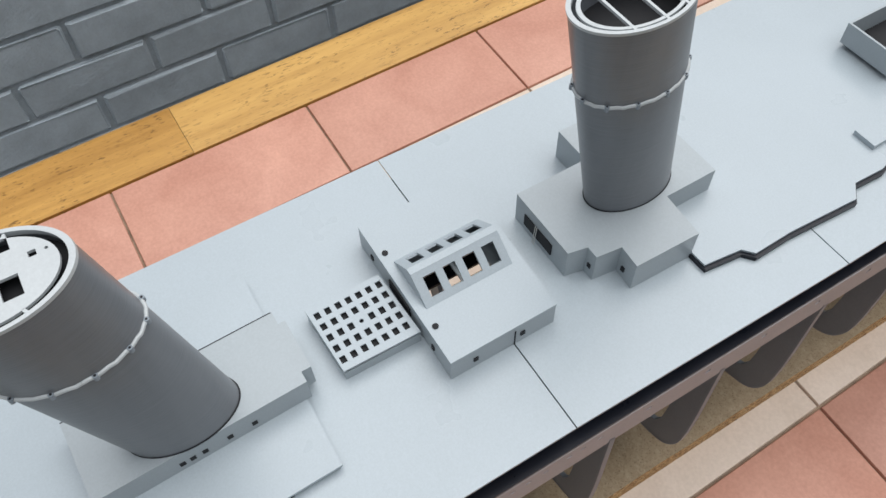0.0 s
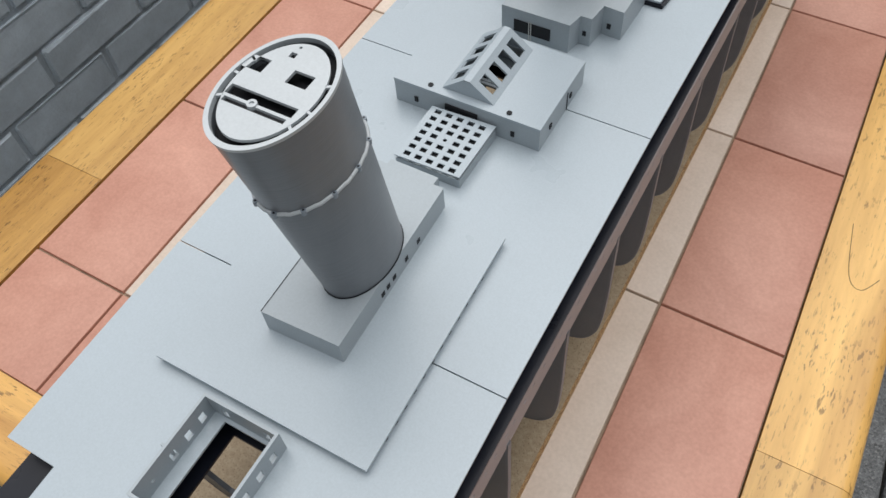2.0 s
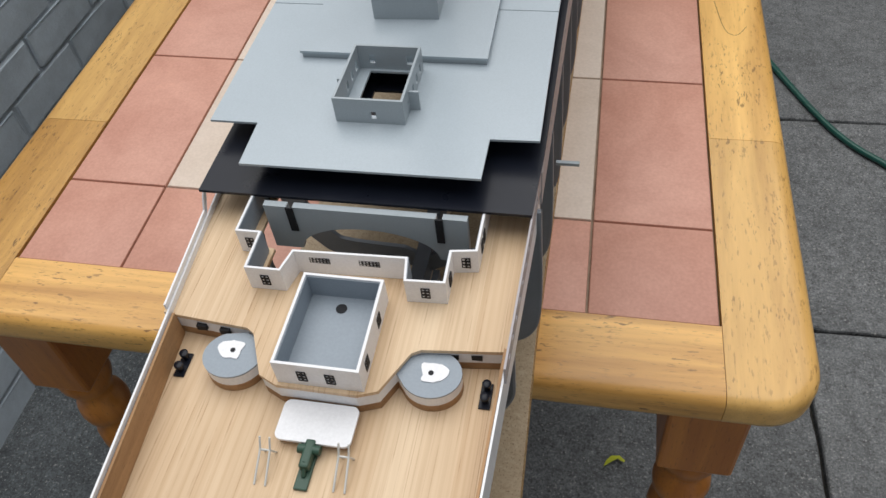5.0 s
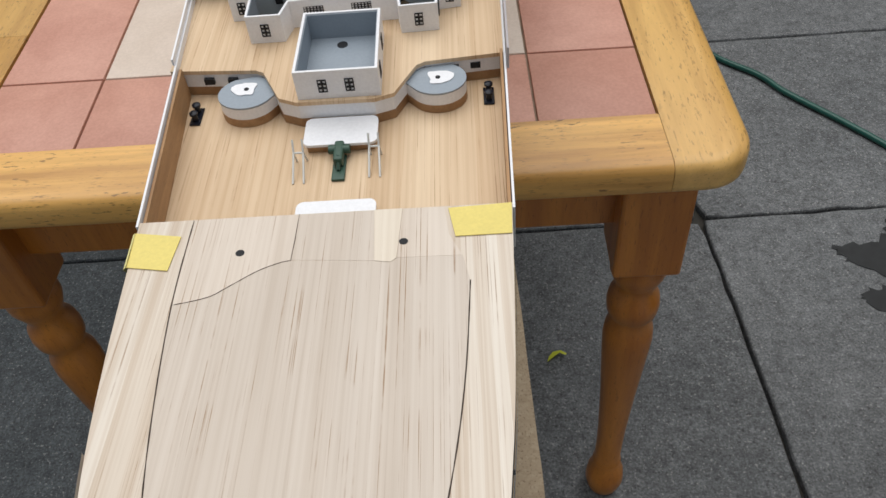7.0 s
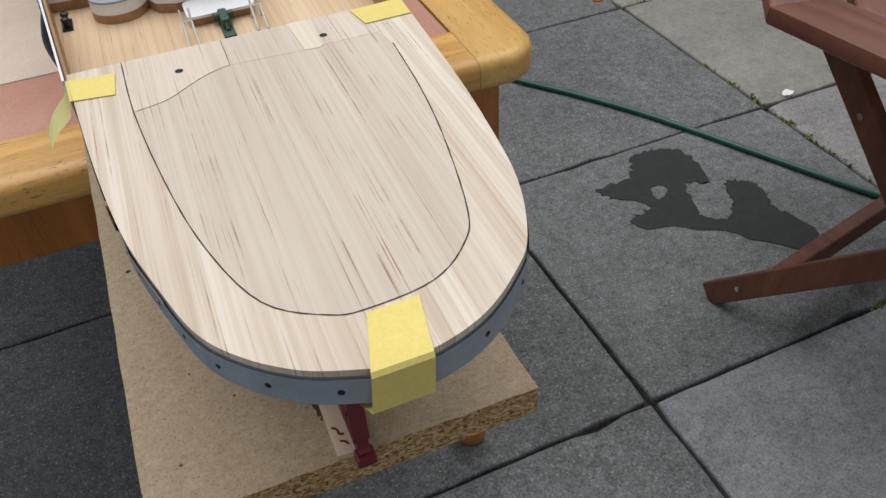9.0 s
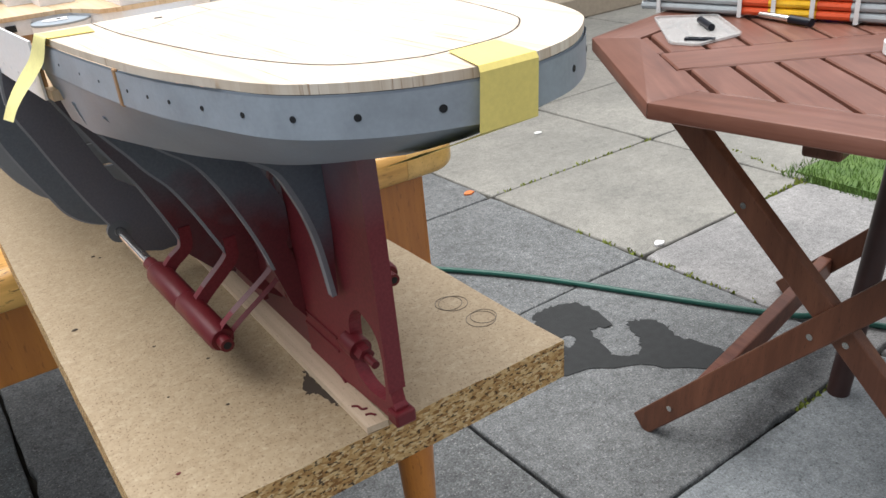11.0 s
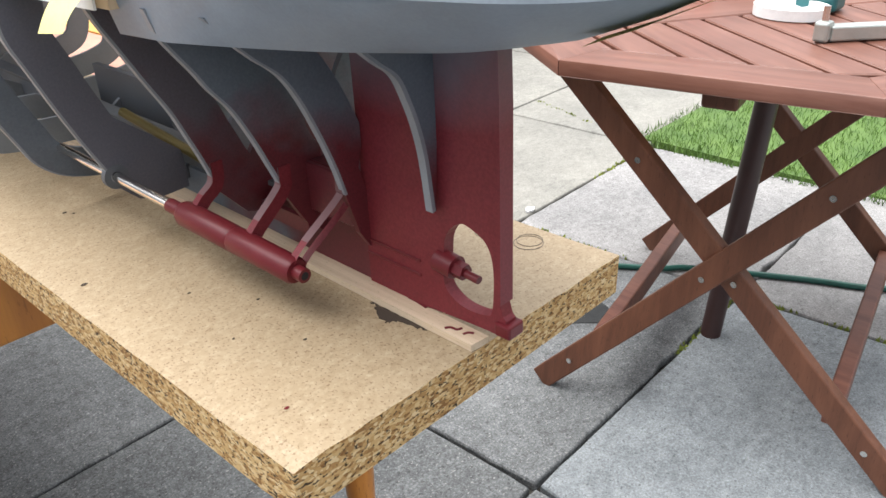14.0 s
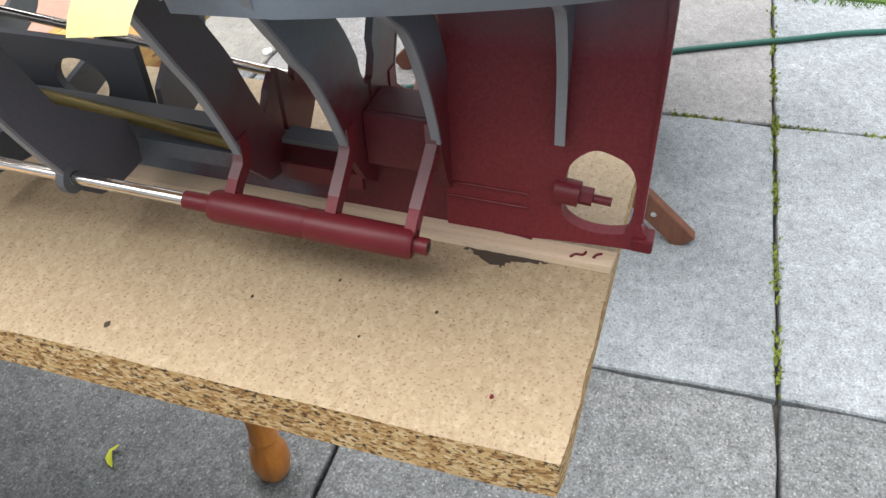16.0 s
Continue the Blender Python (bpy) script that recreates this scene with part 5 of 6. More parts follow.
part("seam", prism([[(-0.0303, 0.527), (-0.0298, 0.527), (-0.0323, 0.642), (-0.0328, 0.642)]], FZ - 0.0001, FZ + 0.0002), M_DARK, cas1)


def funnel(name, label, cy, cz, open_top):
    """A raked oval funnel that widens a little upwards: tube, rim, grille and a studded wire band."""
    ob = thing(name, label, "funnel", "funnels", at=(-0.0015, cy, cz))
    hh, rake = 0.1465, -0.0280
    top = cz + hh

    def at(a, z, k=1.0):
        f = (z - cz) / hh
        return (-0.0015 + 0.0018 * f + k * (0.0180 + 0.0034 * f) * math.cos(a), cy + rake * f + k * (0.0290 + 0.0030 * f) * math.sin(a), z)

    n = 72

    def skin(levels):
        bm = bmesh.new()
        rows = [[bm.verts.new(at(2 * math.pi * i / n, z, k)) for i in range(n)] for z, k in levels]
        for a, b in zip(rows, rows[1:]):
            for i in range(n):
                bm.faces.new((a[i], a[(i + 1) % n], b[(i + 1) % n], b[i]))
        return bm

    part("tube", skin([(cz, 1.0), (top - 0.0012, 1.0), (top - 0.0012, 0.955), (top - 0.012, 0.95), (cz + 0.02, 0.95)]), M_TUBE, ob, "", True)
    part("base_joint", skin([(cz - 0.0005, 1.02), (cz + 0.0006, 1.02), (cz + 0.0006, 0.99)]), M_DARK, ob)
    rim = part("rim", skin([(top - 0.0011, 1.012), (top + 0.0006, 1.012), (top + 0.0006, 0.935), (top - 0.0022, 0.935)]), M_RIM, ob, "pale grey rim")
    zb = cz + 0.0975
    wire = [at(2 * math.pi * i / 72, zb + 0.0004 * math.sin(2.1 * i), 1.012) for i in range(73)]
    bd = part("band", tube(wire, 0.0010, 8, False), M_RIM, ob, "pale grey wire band", True)
    for i in range(12):
        p = Vector(at(2 * math.pi * (i + 0.3) / 12, zb - 0.0002, 1.035))
        part("stud", tube([p + Vector((0, 0, -0.0014)), p + Vector((0, 0, 0.0014))], 0.0012, 8), M_PALEGREY, bd, "", True)
        part("stud_hole", tube([p + Vector((0, 0, 0.00135)), p + Vector((0, 0, 0.0015))], 0.0006, 6), M_DARK, bd)
    zt = top - 0.0008
    mx, my = 0.0003, cy + rake
    wx, wy = 0.0214, 0.0320

    def loop(k, m=56, y0=-9.0, y1=9.0):
        out = [(mx + k * wx * math.cos(2 * math.pi * i / m), my + k * wy * math.sin(2 * math.pi * i / m)) for i in range(m)]
        return [p for p in out if y0 < p[1] - my < y1]

    def bar(a, k0, k1, w=0.0013):
        bm = bmesh.new()
        p = [(mx + k * wx * math.cos(a), my + k * wy * math.sin(a), zt + 0.0002) for k in (k0, k1)]
        return add_bar(bm, p[0], p[1], w, 0.0012)

    if not open_top:
        def cut(x0, x1, y0, y1):
            return [(mx + x, my + y) for x, y in rect(x0, x1, y0, y1)]
        holes = [cut(-0.0165, 0.0142, -0.0092, -0.0042), cut(-0.0152, 0.0132, -0.0130, -0.0106), cut(-0.0196, -0.0103, 0.0052, 0.0125), cut(0.0010, 0.0105, 0.0050, 0.0122), cut(-0.0060, -0.0032, 0.0172, 0.0200), oval(mx - 0.0043, my + 0.0235, 0.0007, 0.0007, 10)]
        part("cap", prism([loop(0.835)] + holes, zt - 0.0006, zt + 0.0008), M_RIM, rim, "pale capped top with square openings")
        part("ring", prism([oval(mx - 0.0030, my - 0.0098, 0.0021, 0.0021, 16), oval(mx - 0.0030, my - 0.0098, 0.0010, 0.0010, 12)], zt - 0.0004, zt + 0.0014), M_RIM, rim)
        angles = (22, -8, -28, 158, 177, 203)
    else:
        part("inner_rim", prism([loop(0.86), loop(0.79)], zt - 0.0008, zt + 0.0004), M_RIM, rim)
        for y in (-0.0125, 0.0035, 0.0170):
            w = wx * 0.93 * math.sqrt(max(0, 1 - (y / (wy * 0.93)) ** 2))
            part("bridge", box(mx - w, mx + w, my + y - 0.0007, my + y + 0.0007, zt - 0.0010, zt + 0.0005), M_RIM, rim)
        angles = ()
    for a in angles:
        part("spoke", bar(radians(a), 0.82, 0.95), M_RIM, rim)
    # black disc below the top stands in for the shade down the tube
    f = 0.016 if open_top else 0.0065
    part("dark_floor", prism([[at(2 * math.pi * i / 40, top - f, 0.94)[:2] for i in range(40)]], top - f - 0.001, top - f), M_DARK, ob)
    return ob


funnel("funnel", "tall raked dark grey oval funnel with a capped pale top", 0.581, FZ + 0.0002, False)

# grating
GR = [(-0.0315, 0.6595), (0.0128, 0.6610), (0.0135, 0.7075), (-0.0310, 0.7055)]
grating = thing("grating", "pale grey square grating with rows of small holes", "grating")
holes = []
for r in range(7):
    for c in range(5):
        u, v = (c + 0.5) / 5, (r + 0.55) / 7.1
        x = GR[0][0] + (GR[1][0] - GR[0][0]) * (0.06 + 0.88 * u)
        y = 0.6605 + 0.0455 * v
        if r == 3 and c == 2:
            holes.append(oval(x, y, 0.0013, 0.0013, 10))
        else:
            holes.append(rect(x - 0.0022, x + 0.0022, y - 0.0017, y + 0.0017))
part("top", prism([GR] + holes, 1.0014, 1.0022), M_DECK, grating)
part("box", prism([[(x * 0.985, 0.6835 + (y - 0.6835) * 0.985) for x, y in GR]], DZ + 0.0001, 0.9990), M_HOUSE, grating)
# black sheet close under the holes, standing in for the shade within
part("dark_inside", box(-0.030, 0.0118, 0.6625, 0.7045, 0.9991, 1.0000), M_DARK, grating)

# skylight house
HZ = 1.0110
sk = thing("skylight_house", "pale grey deckhouse with a glazed ridge skylight", "deckhouse")
HO = [(-0.0610, 0.7090), (0.0425, 0.7090), (0.0425, 0.7760), (0.0320, 0.7765), (-0.0330, 0.7790), (-0.0605, 0.7775)]
SKL = rect(-0.0280, 0.0075, 0.7150, 0.7700)
part("roof", prism([HO, rect(-0.0265, 0.006, 0.7165, 0.7685)], HZ - 0.0014, HZ), M_DECK, sk)
inn = [(-0.0597, 0.7103), (0.0412, 0.7103), (0.0412, 0.7748), (-0.0595, 0.7762)]
part("wall", prism([[(-0.0608, 0.7092), (0.0423, 0.7092), (0.0423, 0.7758), (-0.0603, 0.7773)], inn], DZ + 0.0001, HZ - 0.0015), M_HOUSE, sk)
# raised near-black blocks paint the shade in the scuttles and doorway
for x in (-0.045, 0.024):
    part("scuttle", box(x - 0.0012, x + 0.0012, 0.7084, 0.7094, 0.997, 1.001), M_DARK, sk)
part("doorway", box(-0.0235, -0.0005, 0.7082, 0.7093, 0.996, 1.0045), M_DARK, sk)
for y in (0.7245, 0.7545):
    part("scuttle", box(0.0421, 0.0430, y - 0.0014, y + 0.0014, 0.9985, 1.002), M_DARK, sk)
part("seam", box(0.0424, 0.0428, 0.7492, 0.7498, DZ + 0.0002, 1.0065), M_DARK, sk)
for x in (-0.0360, 0.0195):
    part("vent_ring", prism([oval(x, 0.7135, 0.0018, 0.0018, 14)], HZ, HZ + 0.0006), M_DARK, sk)
RZ, x0, x1, y0, y1 = 1.0235, -0.0285, 0.0080, 0.7150, 0.7705
xm = -0.0105
for xa, xb in ((x0, xm - 0.0022), (x1, xm + 0.0022)):
    za, zb = HZ + 0.0001, RZ
    bm = prism([rect(y0, y1, 0.0, 1.0)] + [rect(y0 + 0.0055 + i * 0.0124, y0 + 0.0055 + i * 0.0124 + 0.0078, 0.20, 0.80) for i in range(4)], 0.0, 1.0, "x")
    thk = 0.0011 * (1 if xb > xa else -1)
    for v in bm.verts:
        u = v.co.z
        v.co = Vector((xa + (xb - xa) * u + (thk if v.co.x > 0.5 else 0), v.co.y, za + (zb - za) * u - (0.0009 if v.co.x > 0.5 else 0)))
    part("glazing_frame", bm, M_DECK, sk, "sloped frame with four lights")
part("ridge", box(xm - 0.0022, xm + 0.0022, y0, y1, RZ - 0.0012, RZ + 0.0001), M_DECK, sk)
for y in (y0, y1 - 0.0011):
    part("gable", prism([[(x0 + 0.0012, HZ + 0.0001), (x1 - 0.0012, HZ + 0.0001), (xm + 0.0020, RZ - 0.0013), (xm - 0.0020, RZ - 0.0013)]], y + 0.0001, y + 0.001, "y"), M_DECK, sk)

# forward casing and funnel
FC = [(-0.0290, 0.7985), (0.0210, 0.7985), (0.0235, 0.8105), (0.0315, 0.8105), (0.0335, 0.8265), (0.0480, 0.8255), (0.0490, 0.8690), (0.0190, 0.8710), (0.0190, 0.9080), (-0.0270, 0.9080), (-0.0270, 0.8710), (-0.0560, 0.8690), (-0.0560, 0.8480), (-0.0290, 0.8480)]
cas2 = thing("funnel_casing", "pale grey stepped casing round the forward funnel", "deckhouse", "funnel casings")
part("body", prism([FC], DZ + 0.0001, FZ), M_HOUSE, cas2)
part("opening", box(-0.0195, 0.0075, 0.7978, 0.7986, 0.997, 1.0065), M_DARK, cas2)
for x in (-0.008, -0.0065):
    part("wire", tube([(x, 0.7975, 1.008), (x + 0.001, 0.7955, 0.994)], 0.0003, 5), M_CLEAR, cas2)
part("scuttle", box(0.026, 0.0285, 0.8098, 0.8107, 1.0, 1.0035), M_DARK, cas2)
part("scuttle", box(0.0374, 0.0400, 0.8250, 0.8262, 0.9985, 1.002), M_DARK, cas2)
funnel("funnel", "tall raked dark grey oval funnel with an open barred top", 0.858, FZ + 0.0002, True)

# fore deck plate stack
FD = [(-0.068, 0.865), (0.0600, 0.8690), (0.0630, 0.8940), (0.0695, 0.8995), (0.0690, 0.9270), (0.0720, 0.9780), (0.0630, 0.9870), (0.0640, 1.0100), (0.052, 1.05), (0.052, 1.33), (-0.062, 1.33), (-0.062, 1.05), (-0.074, 1.01), (-0.080, 0.93)]
fore = thing("fore_deck", "pale grey notched upper fore deck plate", "deck panel")
part("plate", prism([FD], 0.9952, 0.9968), M_DECK, fore)
part("dark_gap", prism([[(x + (0.0022 if x > 0 else 0.001), y - 0.0008) for x, y in FD]], DZ + 0.0001, 0.9951), M_BLACK, fore, "black packing under the plate")
part("plinth", prism([[(0.034, 1.016), (0.050, 1.016), (0.050, 1.30), (0.034, 1.30)]], 0.9969, 1.0005), M_DECK, fore)
gh, _ = walled("fore_deckhouse", "pale grey open deckhouse with cut-out wall", [(-0.0300, 1.0700), (0.0120, 1.0700), (0.0120, 1.1300), (-0.0300, 1.1300)], 1.0006, 1.0170, 0.0016, M_HOUSE)
# black sheet paints in the shade on the deckhouse floor
part("dark_floor", box(-0.028, 0.010, 1.072, 1.128, 1.0006, 1.0015), M_DARK, gh)

# ---- the folding garden table ----
T2 = thing("garden_table", "red-brown stained wooden folding octagonal garden table", "table")
TC, TR, TZ = Vector((1.174, 0.337)), 0.533, 0.699
ANG0 = math.radians(169.0)


def octo(r, k):
    a = ANG0 + k * math.pi / 4
    return (TC.x + r * math.cos(a), TC.y + r * math.sin(a))


def ax_material(ang):
    m, nt, p = mat("red_brown_stain_turned")
    v = world_coords(nt)
    mp = nt.nodes.new("ShaderNodeMapping")
    mp.vector_type = "POINT"
    mp.inputs["Rotation"].default_value = (0, 0, -ang)
    nt.links.new(v, mp.inputs["Vector"])
    m2 = nt.nodes.new("ShaderNodeMapping")
    m2.inputs["Scale"].default_value = (0.08, 1, 1)
    nt.links.new(mp.outputs[0], m2.inputs["Vector"])
    a = tex(nt, m2.outputs[0], 60, 8, 0.65, 0.4)
    c = ramp(nt, a, [(0.25, (0.085, 0.028, 0.017)), (0.5, (0.150, 0.058, 0.038)), (0.75, (0.245, 0.112, 0.080))])
    c = mix(nt, 0.4, c, ramp(nt, tex(nt, v, 7, 4), [(0.3, (0.100, 0.036, 0.023)), (0.7, (0.205, 0.092, 0.064))]))
    nt.links.new(c, p.inputs["Base Color"])
    p.inputs["Roughness"].default_value = 0.42
    bump(nt, p, a, 0.15, 0.0006)
    return m


for k in range(8):
    a0, a1, b1, b0 = octo(TR, k), octo(TR, k + 1), octo(TR - 0.085, k + 1), octo(TR - 0.085, k)
    ang = math.atan2(a1[1] - a0[1], a1[0] - a0[0])
    bm = prism([[a0, a1, b1, b0]], TZ - 0.023, TZ)
    bmesh.ops.bevel(bm, geom=[e for e in bm.edges], offset=0.0012, segments=2, profile=0.5, affect="EDGES")
    part("rim_board", bm, ax_material(ang), T2, "", True)
# slats inside the rim, running one way
SA = ANG0 + math.radians(22.5) + math.radians(45)
u, w = Vector((math.cos(SA), math.sin(SA))), Vector((-math.sin(SA), math.cos(SA)))
M_SLAT = ax_material(SA)
rin = (TR - 0.090) * math.cos(math.pi / 8)


def chord(off):
    """Where a line across the inner octagon starts and ends."""
    lo, hi = -9.0, 9.0
    for k in range(8):
        a = ANG0 + (k + 0.5) * math.pi / 4
        nv = Vector((math.cos(a), math.sin(a)))
        du, d0 = nv.dot(u), rin - nv.dot(w) * off
        if abs(du) < 1e-6:
            continue
        if du > 0:
            hi = min(hi, d0 / du)
        else:
            lo = max(lo, d0 / du)
    return lo, hi


for i in range(-7, 7):
    e0, e1 = i * 0.066 + 0.004, i * 0.066 + 0.062
    if abs(i + 0.5) > 6.9:
        continue
    lo0, hi0 = chord(e0)
    lo1, hi1 = chord(e1)
    for a0, a1, c0, c1 in ((lo0, -0.056, lo1, -0.056), (0.056, hi0, 0.056, hi1)):
        if a1 - a0 < 0.02 or c1 - c0 < 0.02:
            continue
        pts = [TC + u * a0 + w * e0, TC + u * a1 + w * e0, TC + u * c1 + w * e1, TC + u * c0 + w * e1]
        bm = prism([[tuple(p) for p in pts]], TZ - 0.022, TZ - 0.001)
        bmesh.ops.bevel(bm, geom=[e for e in bm.edges], offset=0.002, segments=1, profile=0.5, affect="EDGES")
        part("slat", bm, M_SLAT, T2)
bm = prism([[tuple(TC + u * a + w * b) for a, b in ((-0.052, -rin), (0.052, -rin), (0.052, rin), (-0.052, rin))]], TZ - 0.026, TZ - 0.0005)
bmesh.ops.bevel(bm, geom=[e for e in bm.edges], offset=0.0025, segments=1, profile=0.5, affect="EDGES")
part("cross_rail", bm, ax_material(SA + math.pi / 2), T2)
for k in (0.5, 4.5):
    a = ANG0 + k * math.pi / 4
    part("batten", add_bar(bmesh.new(), (TC.x + 0.42 * math.cos(a), TC.y + 0.42 * math.sin(a), TZ - 0.045), (TC.x - 0.1 * math.cos(a), TC.y - 0.1 * math.sin(a), TZ - 0.045), 0.05, 0.04), M_TEAK_Z, T2)
for top, foot, sgn in (((0.836, 0.597), (0.930, -0.060), 1), ((0.942, -0.040), (0.806, 0.570), 1), ((1.410, 0.690), (1.520, 0.070), -1), ((1.502, 0.069), (1.420, 0.700), -1)):
    a, b = Vector((*top, TZ - 0.026)), Vector((*foot, 0.006))
    lg = part("leg", add_bar(bmesh.new(), a, b, 0.045, 0.022, (1, 0, 0)), M_TEAK_Z, T2, "crossed wooden leg")
    for f in (0.27, 0.54, 0.90):
        q = a.lerp(b, f)
        part("bolt", tube([q - Vector((0.0112 * sgn, 0, 0)), q - Vector((0.0135 * sgn, 0, 0))], 0.0055, 12), M_STEEL, lg)
part("stretcher", add_bar(bmesh.new(), (0.912, 0.066, 0.118), (1.490, 0.175, 0.118), 0.028, 0.045, (0, 0, 1)), M_TEAK, T2)
part("stretcher", add_bar(bmesh.new(), (0.862, 0.478, 0.105), (1.425, 0.605, 0.105), 0.028, 0.045, (0, 0, 1)), M_TEAK, T2)
base = thing("parasol_pole", "dark brown parasol pole standing under the garden table", "pole")
part("pole", tube([(1.165, 0.395, 0.0), (1.174, 0.342, 0.66)], 0.021, 18), plain("dark_brown_pole", (0.05, 0.022, 0.02), 0.4), base, "", True)

# things on the garden table
bun = thing("tube_bundle", "grey plastic tubes with orange and yellow sleeves in white clips", "tubes")
M_ORANGE = plain("orange_red_plastic", (0.72, 0.10, 0.03), 0.35, bmp=0)
M_YEL = plain("yellow_plastic", (0.85, 0.50, 0.02), 0.35, bmp=0)
M_GTUBE = plain("light_grey_tube", (0.42, 0.46, 0.48), 0.35, bmp=0)
M_BLUE = plain("blue_plastic", (0.02, 0.06, 0.45), 0.3, bmp=0)
P0, P1 = Vector((1.165, 0.905, 0)), Vector((1.305, 0.33, 0))
dv = (P1 - P0).normalized()
sv = Vector((-dv.y, dv.x, 0))
for r in range(3):
    for c in range(3):
        o = sv * (c - 1) * 0.017 + Vector((0, 0, TZ + 0.012 + r * 0.0172))
        for a, b, mt in ((0.0, 0.36, M_GTUBE), (0.361, 0.45, M_ORANGE), (0.451, 0.60, M_YEL), (0.601, 0.70, M_ORANGE), (0.701, 1.0, M_GTUBE)):
            part("tube", tube([P0.lerp(P1, a) + o, P0.lerp(P1, b) + o], 0.0082, 10), mt, bun, "", True)
for a in (0.07, 0.36, 0.47, 0.59, 0.72):
    q = P0.lerp(P1, a)
    loops = [rect(-0.029, 0.029, 0.0006, 0.058), rect(-0.0265, 0.0265, 0.0031, 0.0555)]
    bm = prism(loops, -0.004, 0.004, "y")
    mtx = Matrix.Translation((q.x, q.y, TZ)) @ Matrix(((sv.x, dv.x, 0, 0), (sv.y, dv.y, 0, 0), (0, 0, 1, 0), (0, 0, 0, 1)))
    bm.transform(mtx)
    part("clip", bm, M_UPVC, bun, "white clip")
ball = single("ball", tube([(1.50, 0.62, TZ + 0.004), (1.50, 0.62, TZ + 0.02), (1.50, 0.62, TZ + 0.05), (1.50, 0.62, TZ + 0.08), (1.50, 0.62, TZ + 0.1), (1.50, 0.62, TZ + 0.108)], [0.02, 0.042, 0.054, 0.045, 0.026, 0.004], 20), M_ORANGE, "bright orange plastic float on the garden table", "float", smooth=True)
tub = thing("tub", "blue plastic tub on the garden table", "tub")
part("body", prism([oval(1.60, 0.72, 0.09, 0.09, 28), oval(1.60, 0.72, 0.085, 0.085, 28)], TZ + 0.001, TZ + 0.115), M_BLUE, tub, "", True)
part("bottom", prism([oval(1.60, 0.72, 0.0849, 0.0849, 28)], TZ + 0.001, TZ + 0.004), M_BLUE, tub)
part("lid_rim", prism([oval(1.60, 0.72, 0.095, 0.095, 28), oval(1.60, 0.72, 0.084, 0.084, 28)], TZ + 0.1155, TZ + 0.122), M_BLUE, tub, "", True)
lid = thing("plastic_lid", "cloudy clear plastic box lid", "lid")
LD = [(1.092, 0.818), (1.106, 0.818), (1.172, 0.742), (1.174, 0.728), (1.078, 0.600), (1.066, 0.594), (0.972, 0.602), (0.963, 0.610), (0.952, 0.646), (0.956, 0.660)]
LC = Vector((1.06, 0.70))
lid_in = [tuple(LC + (Vector(p) - LC) * 0.95) for p in LD]
part("rim", prism([LD, lid_in], TZ + 0.0005, TZ + 0.005), M_LID, lid)
part("pane", prism([lid_in], TZ + 0.0005, TZ + 0.002), M_LID, lid)
rod = single("rubber_grip", tube([(1.105, 0.715, TZ + 0.0085), (1.065, 0.655, TZ + 0.0085)], 0.0065, 12), M_BLACK, "short black rubber grip lying in the lid", "grip", smooth=True)
clipb = thing("black_clip", "small black plastic clip frame in the lid", "clip")
bm = prism([rect(-0.026, 0.026, 0, 0.013), rect(-0.020, -0.003, 0.003, 0.010), rect(0.003, 0.020, 0.003, 0.010)], 0, 0.004, "z")
bm.transform(Matrix.Translation((0.992, 0.622, TZ + 0.0022)) @ Matrix.Rotation(radians(-62), 4, "Z"))
part("plate", bm, M_BLACK, clipb)
kn = thing("hobby_knife", "silver hobby knife with a yellow tip", "knife")
part("handle", tube([(1.195, 0.585, TZ + 0.008), (1.205, 0.655, TZ + 0.008)], 0.0065, 12), M_STEEL, kn, "", True)
part("grip", tube([(1.187, 0.535, TZ + 0.008), (1.195, 0.5845, TZ + 0.008)], 0.0078, 12), M_BLACK, kn, "", True)
part("shank", tube([(1.2052, 0.6555, TZ + 0.008), (1.212, 0.705, TZ + 0.008)], 0.0045, 10), M_UPVC, kn, "", True)
part("tip", tube([(1.212, 0.7055, TZ + 0.008), (1.2135, 0.716, TZ + 0.008)], [0.0045, 0.001], 10), M_YEL, kn, "", True)
tray = thing("white_tray", "white plastic paint tray on the garden table", "tray")
part("rim", prism([oval(1.115, 0.295, 0.050, 0.062, 28), oval(1.115, 0.295, 0.046, 0.058, 28)], TZ + 0.0005, TZ + 0.018), M_UPVC, tray, "", True)
part("floor", prism([oval(1.115, 0.295, 0.0459, 0.0579, 28)], TZ + 0.0005, TZ + 0.003), M_UPVC, tray)
gl = single("glue_gun_stand", box(1.16, 1.21, 0.24, 0.34, TZ + 0.0005, TZ + 0.030, 0.008, 3), plain("teal_plastic", (0.02, 0.12, 0.13), 0.4), "dark teal plastic tool case on the garden table", "case")
cl = thing("g_clamp", "small worn silver metal clamp on the garden table", "clamp")
M_WORN = plain("worn_aluminium", (0.45, 0.48, 0.46), 0.4, metal=0.7, bmp=0)
part("body", add_bar(bmesh.new(), (0.985, 0.185, TZ + 0.012), (1.075, 0.095, TZ + 0.012), 0.024, 0.022), M_WORN, cl)
part("jaw", box(0.965, 0.990, 0.178, 0.200, TZ + 0.0005, TZ + 0.030, 0.004, 2), M_WORN, cl)
part("screw", tube([(0.978, 0.189, TZ + 0.020), (0.978, 0.189, TZ + 0.052)], 0.005, 10), M_STEEL, cl, "", True)

# the loose things lie about the middle of the table top
for ob in (bun, ball, tub, lid, rod, clipb, kn, tray, gl, cl):
    ob.matrix_world = Matrix.Translation((TC.x, TC.y, TZ)) @ Matrix.Scale(0.944, 4) @ Matrix.Translation((-1.227, -0.338, -TZ)) @ ob.matrix_world

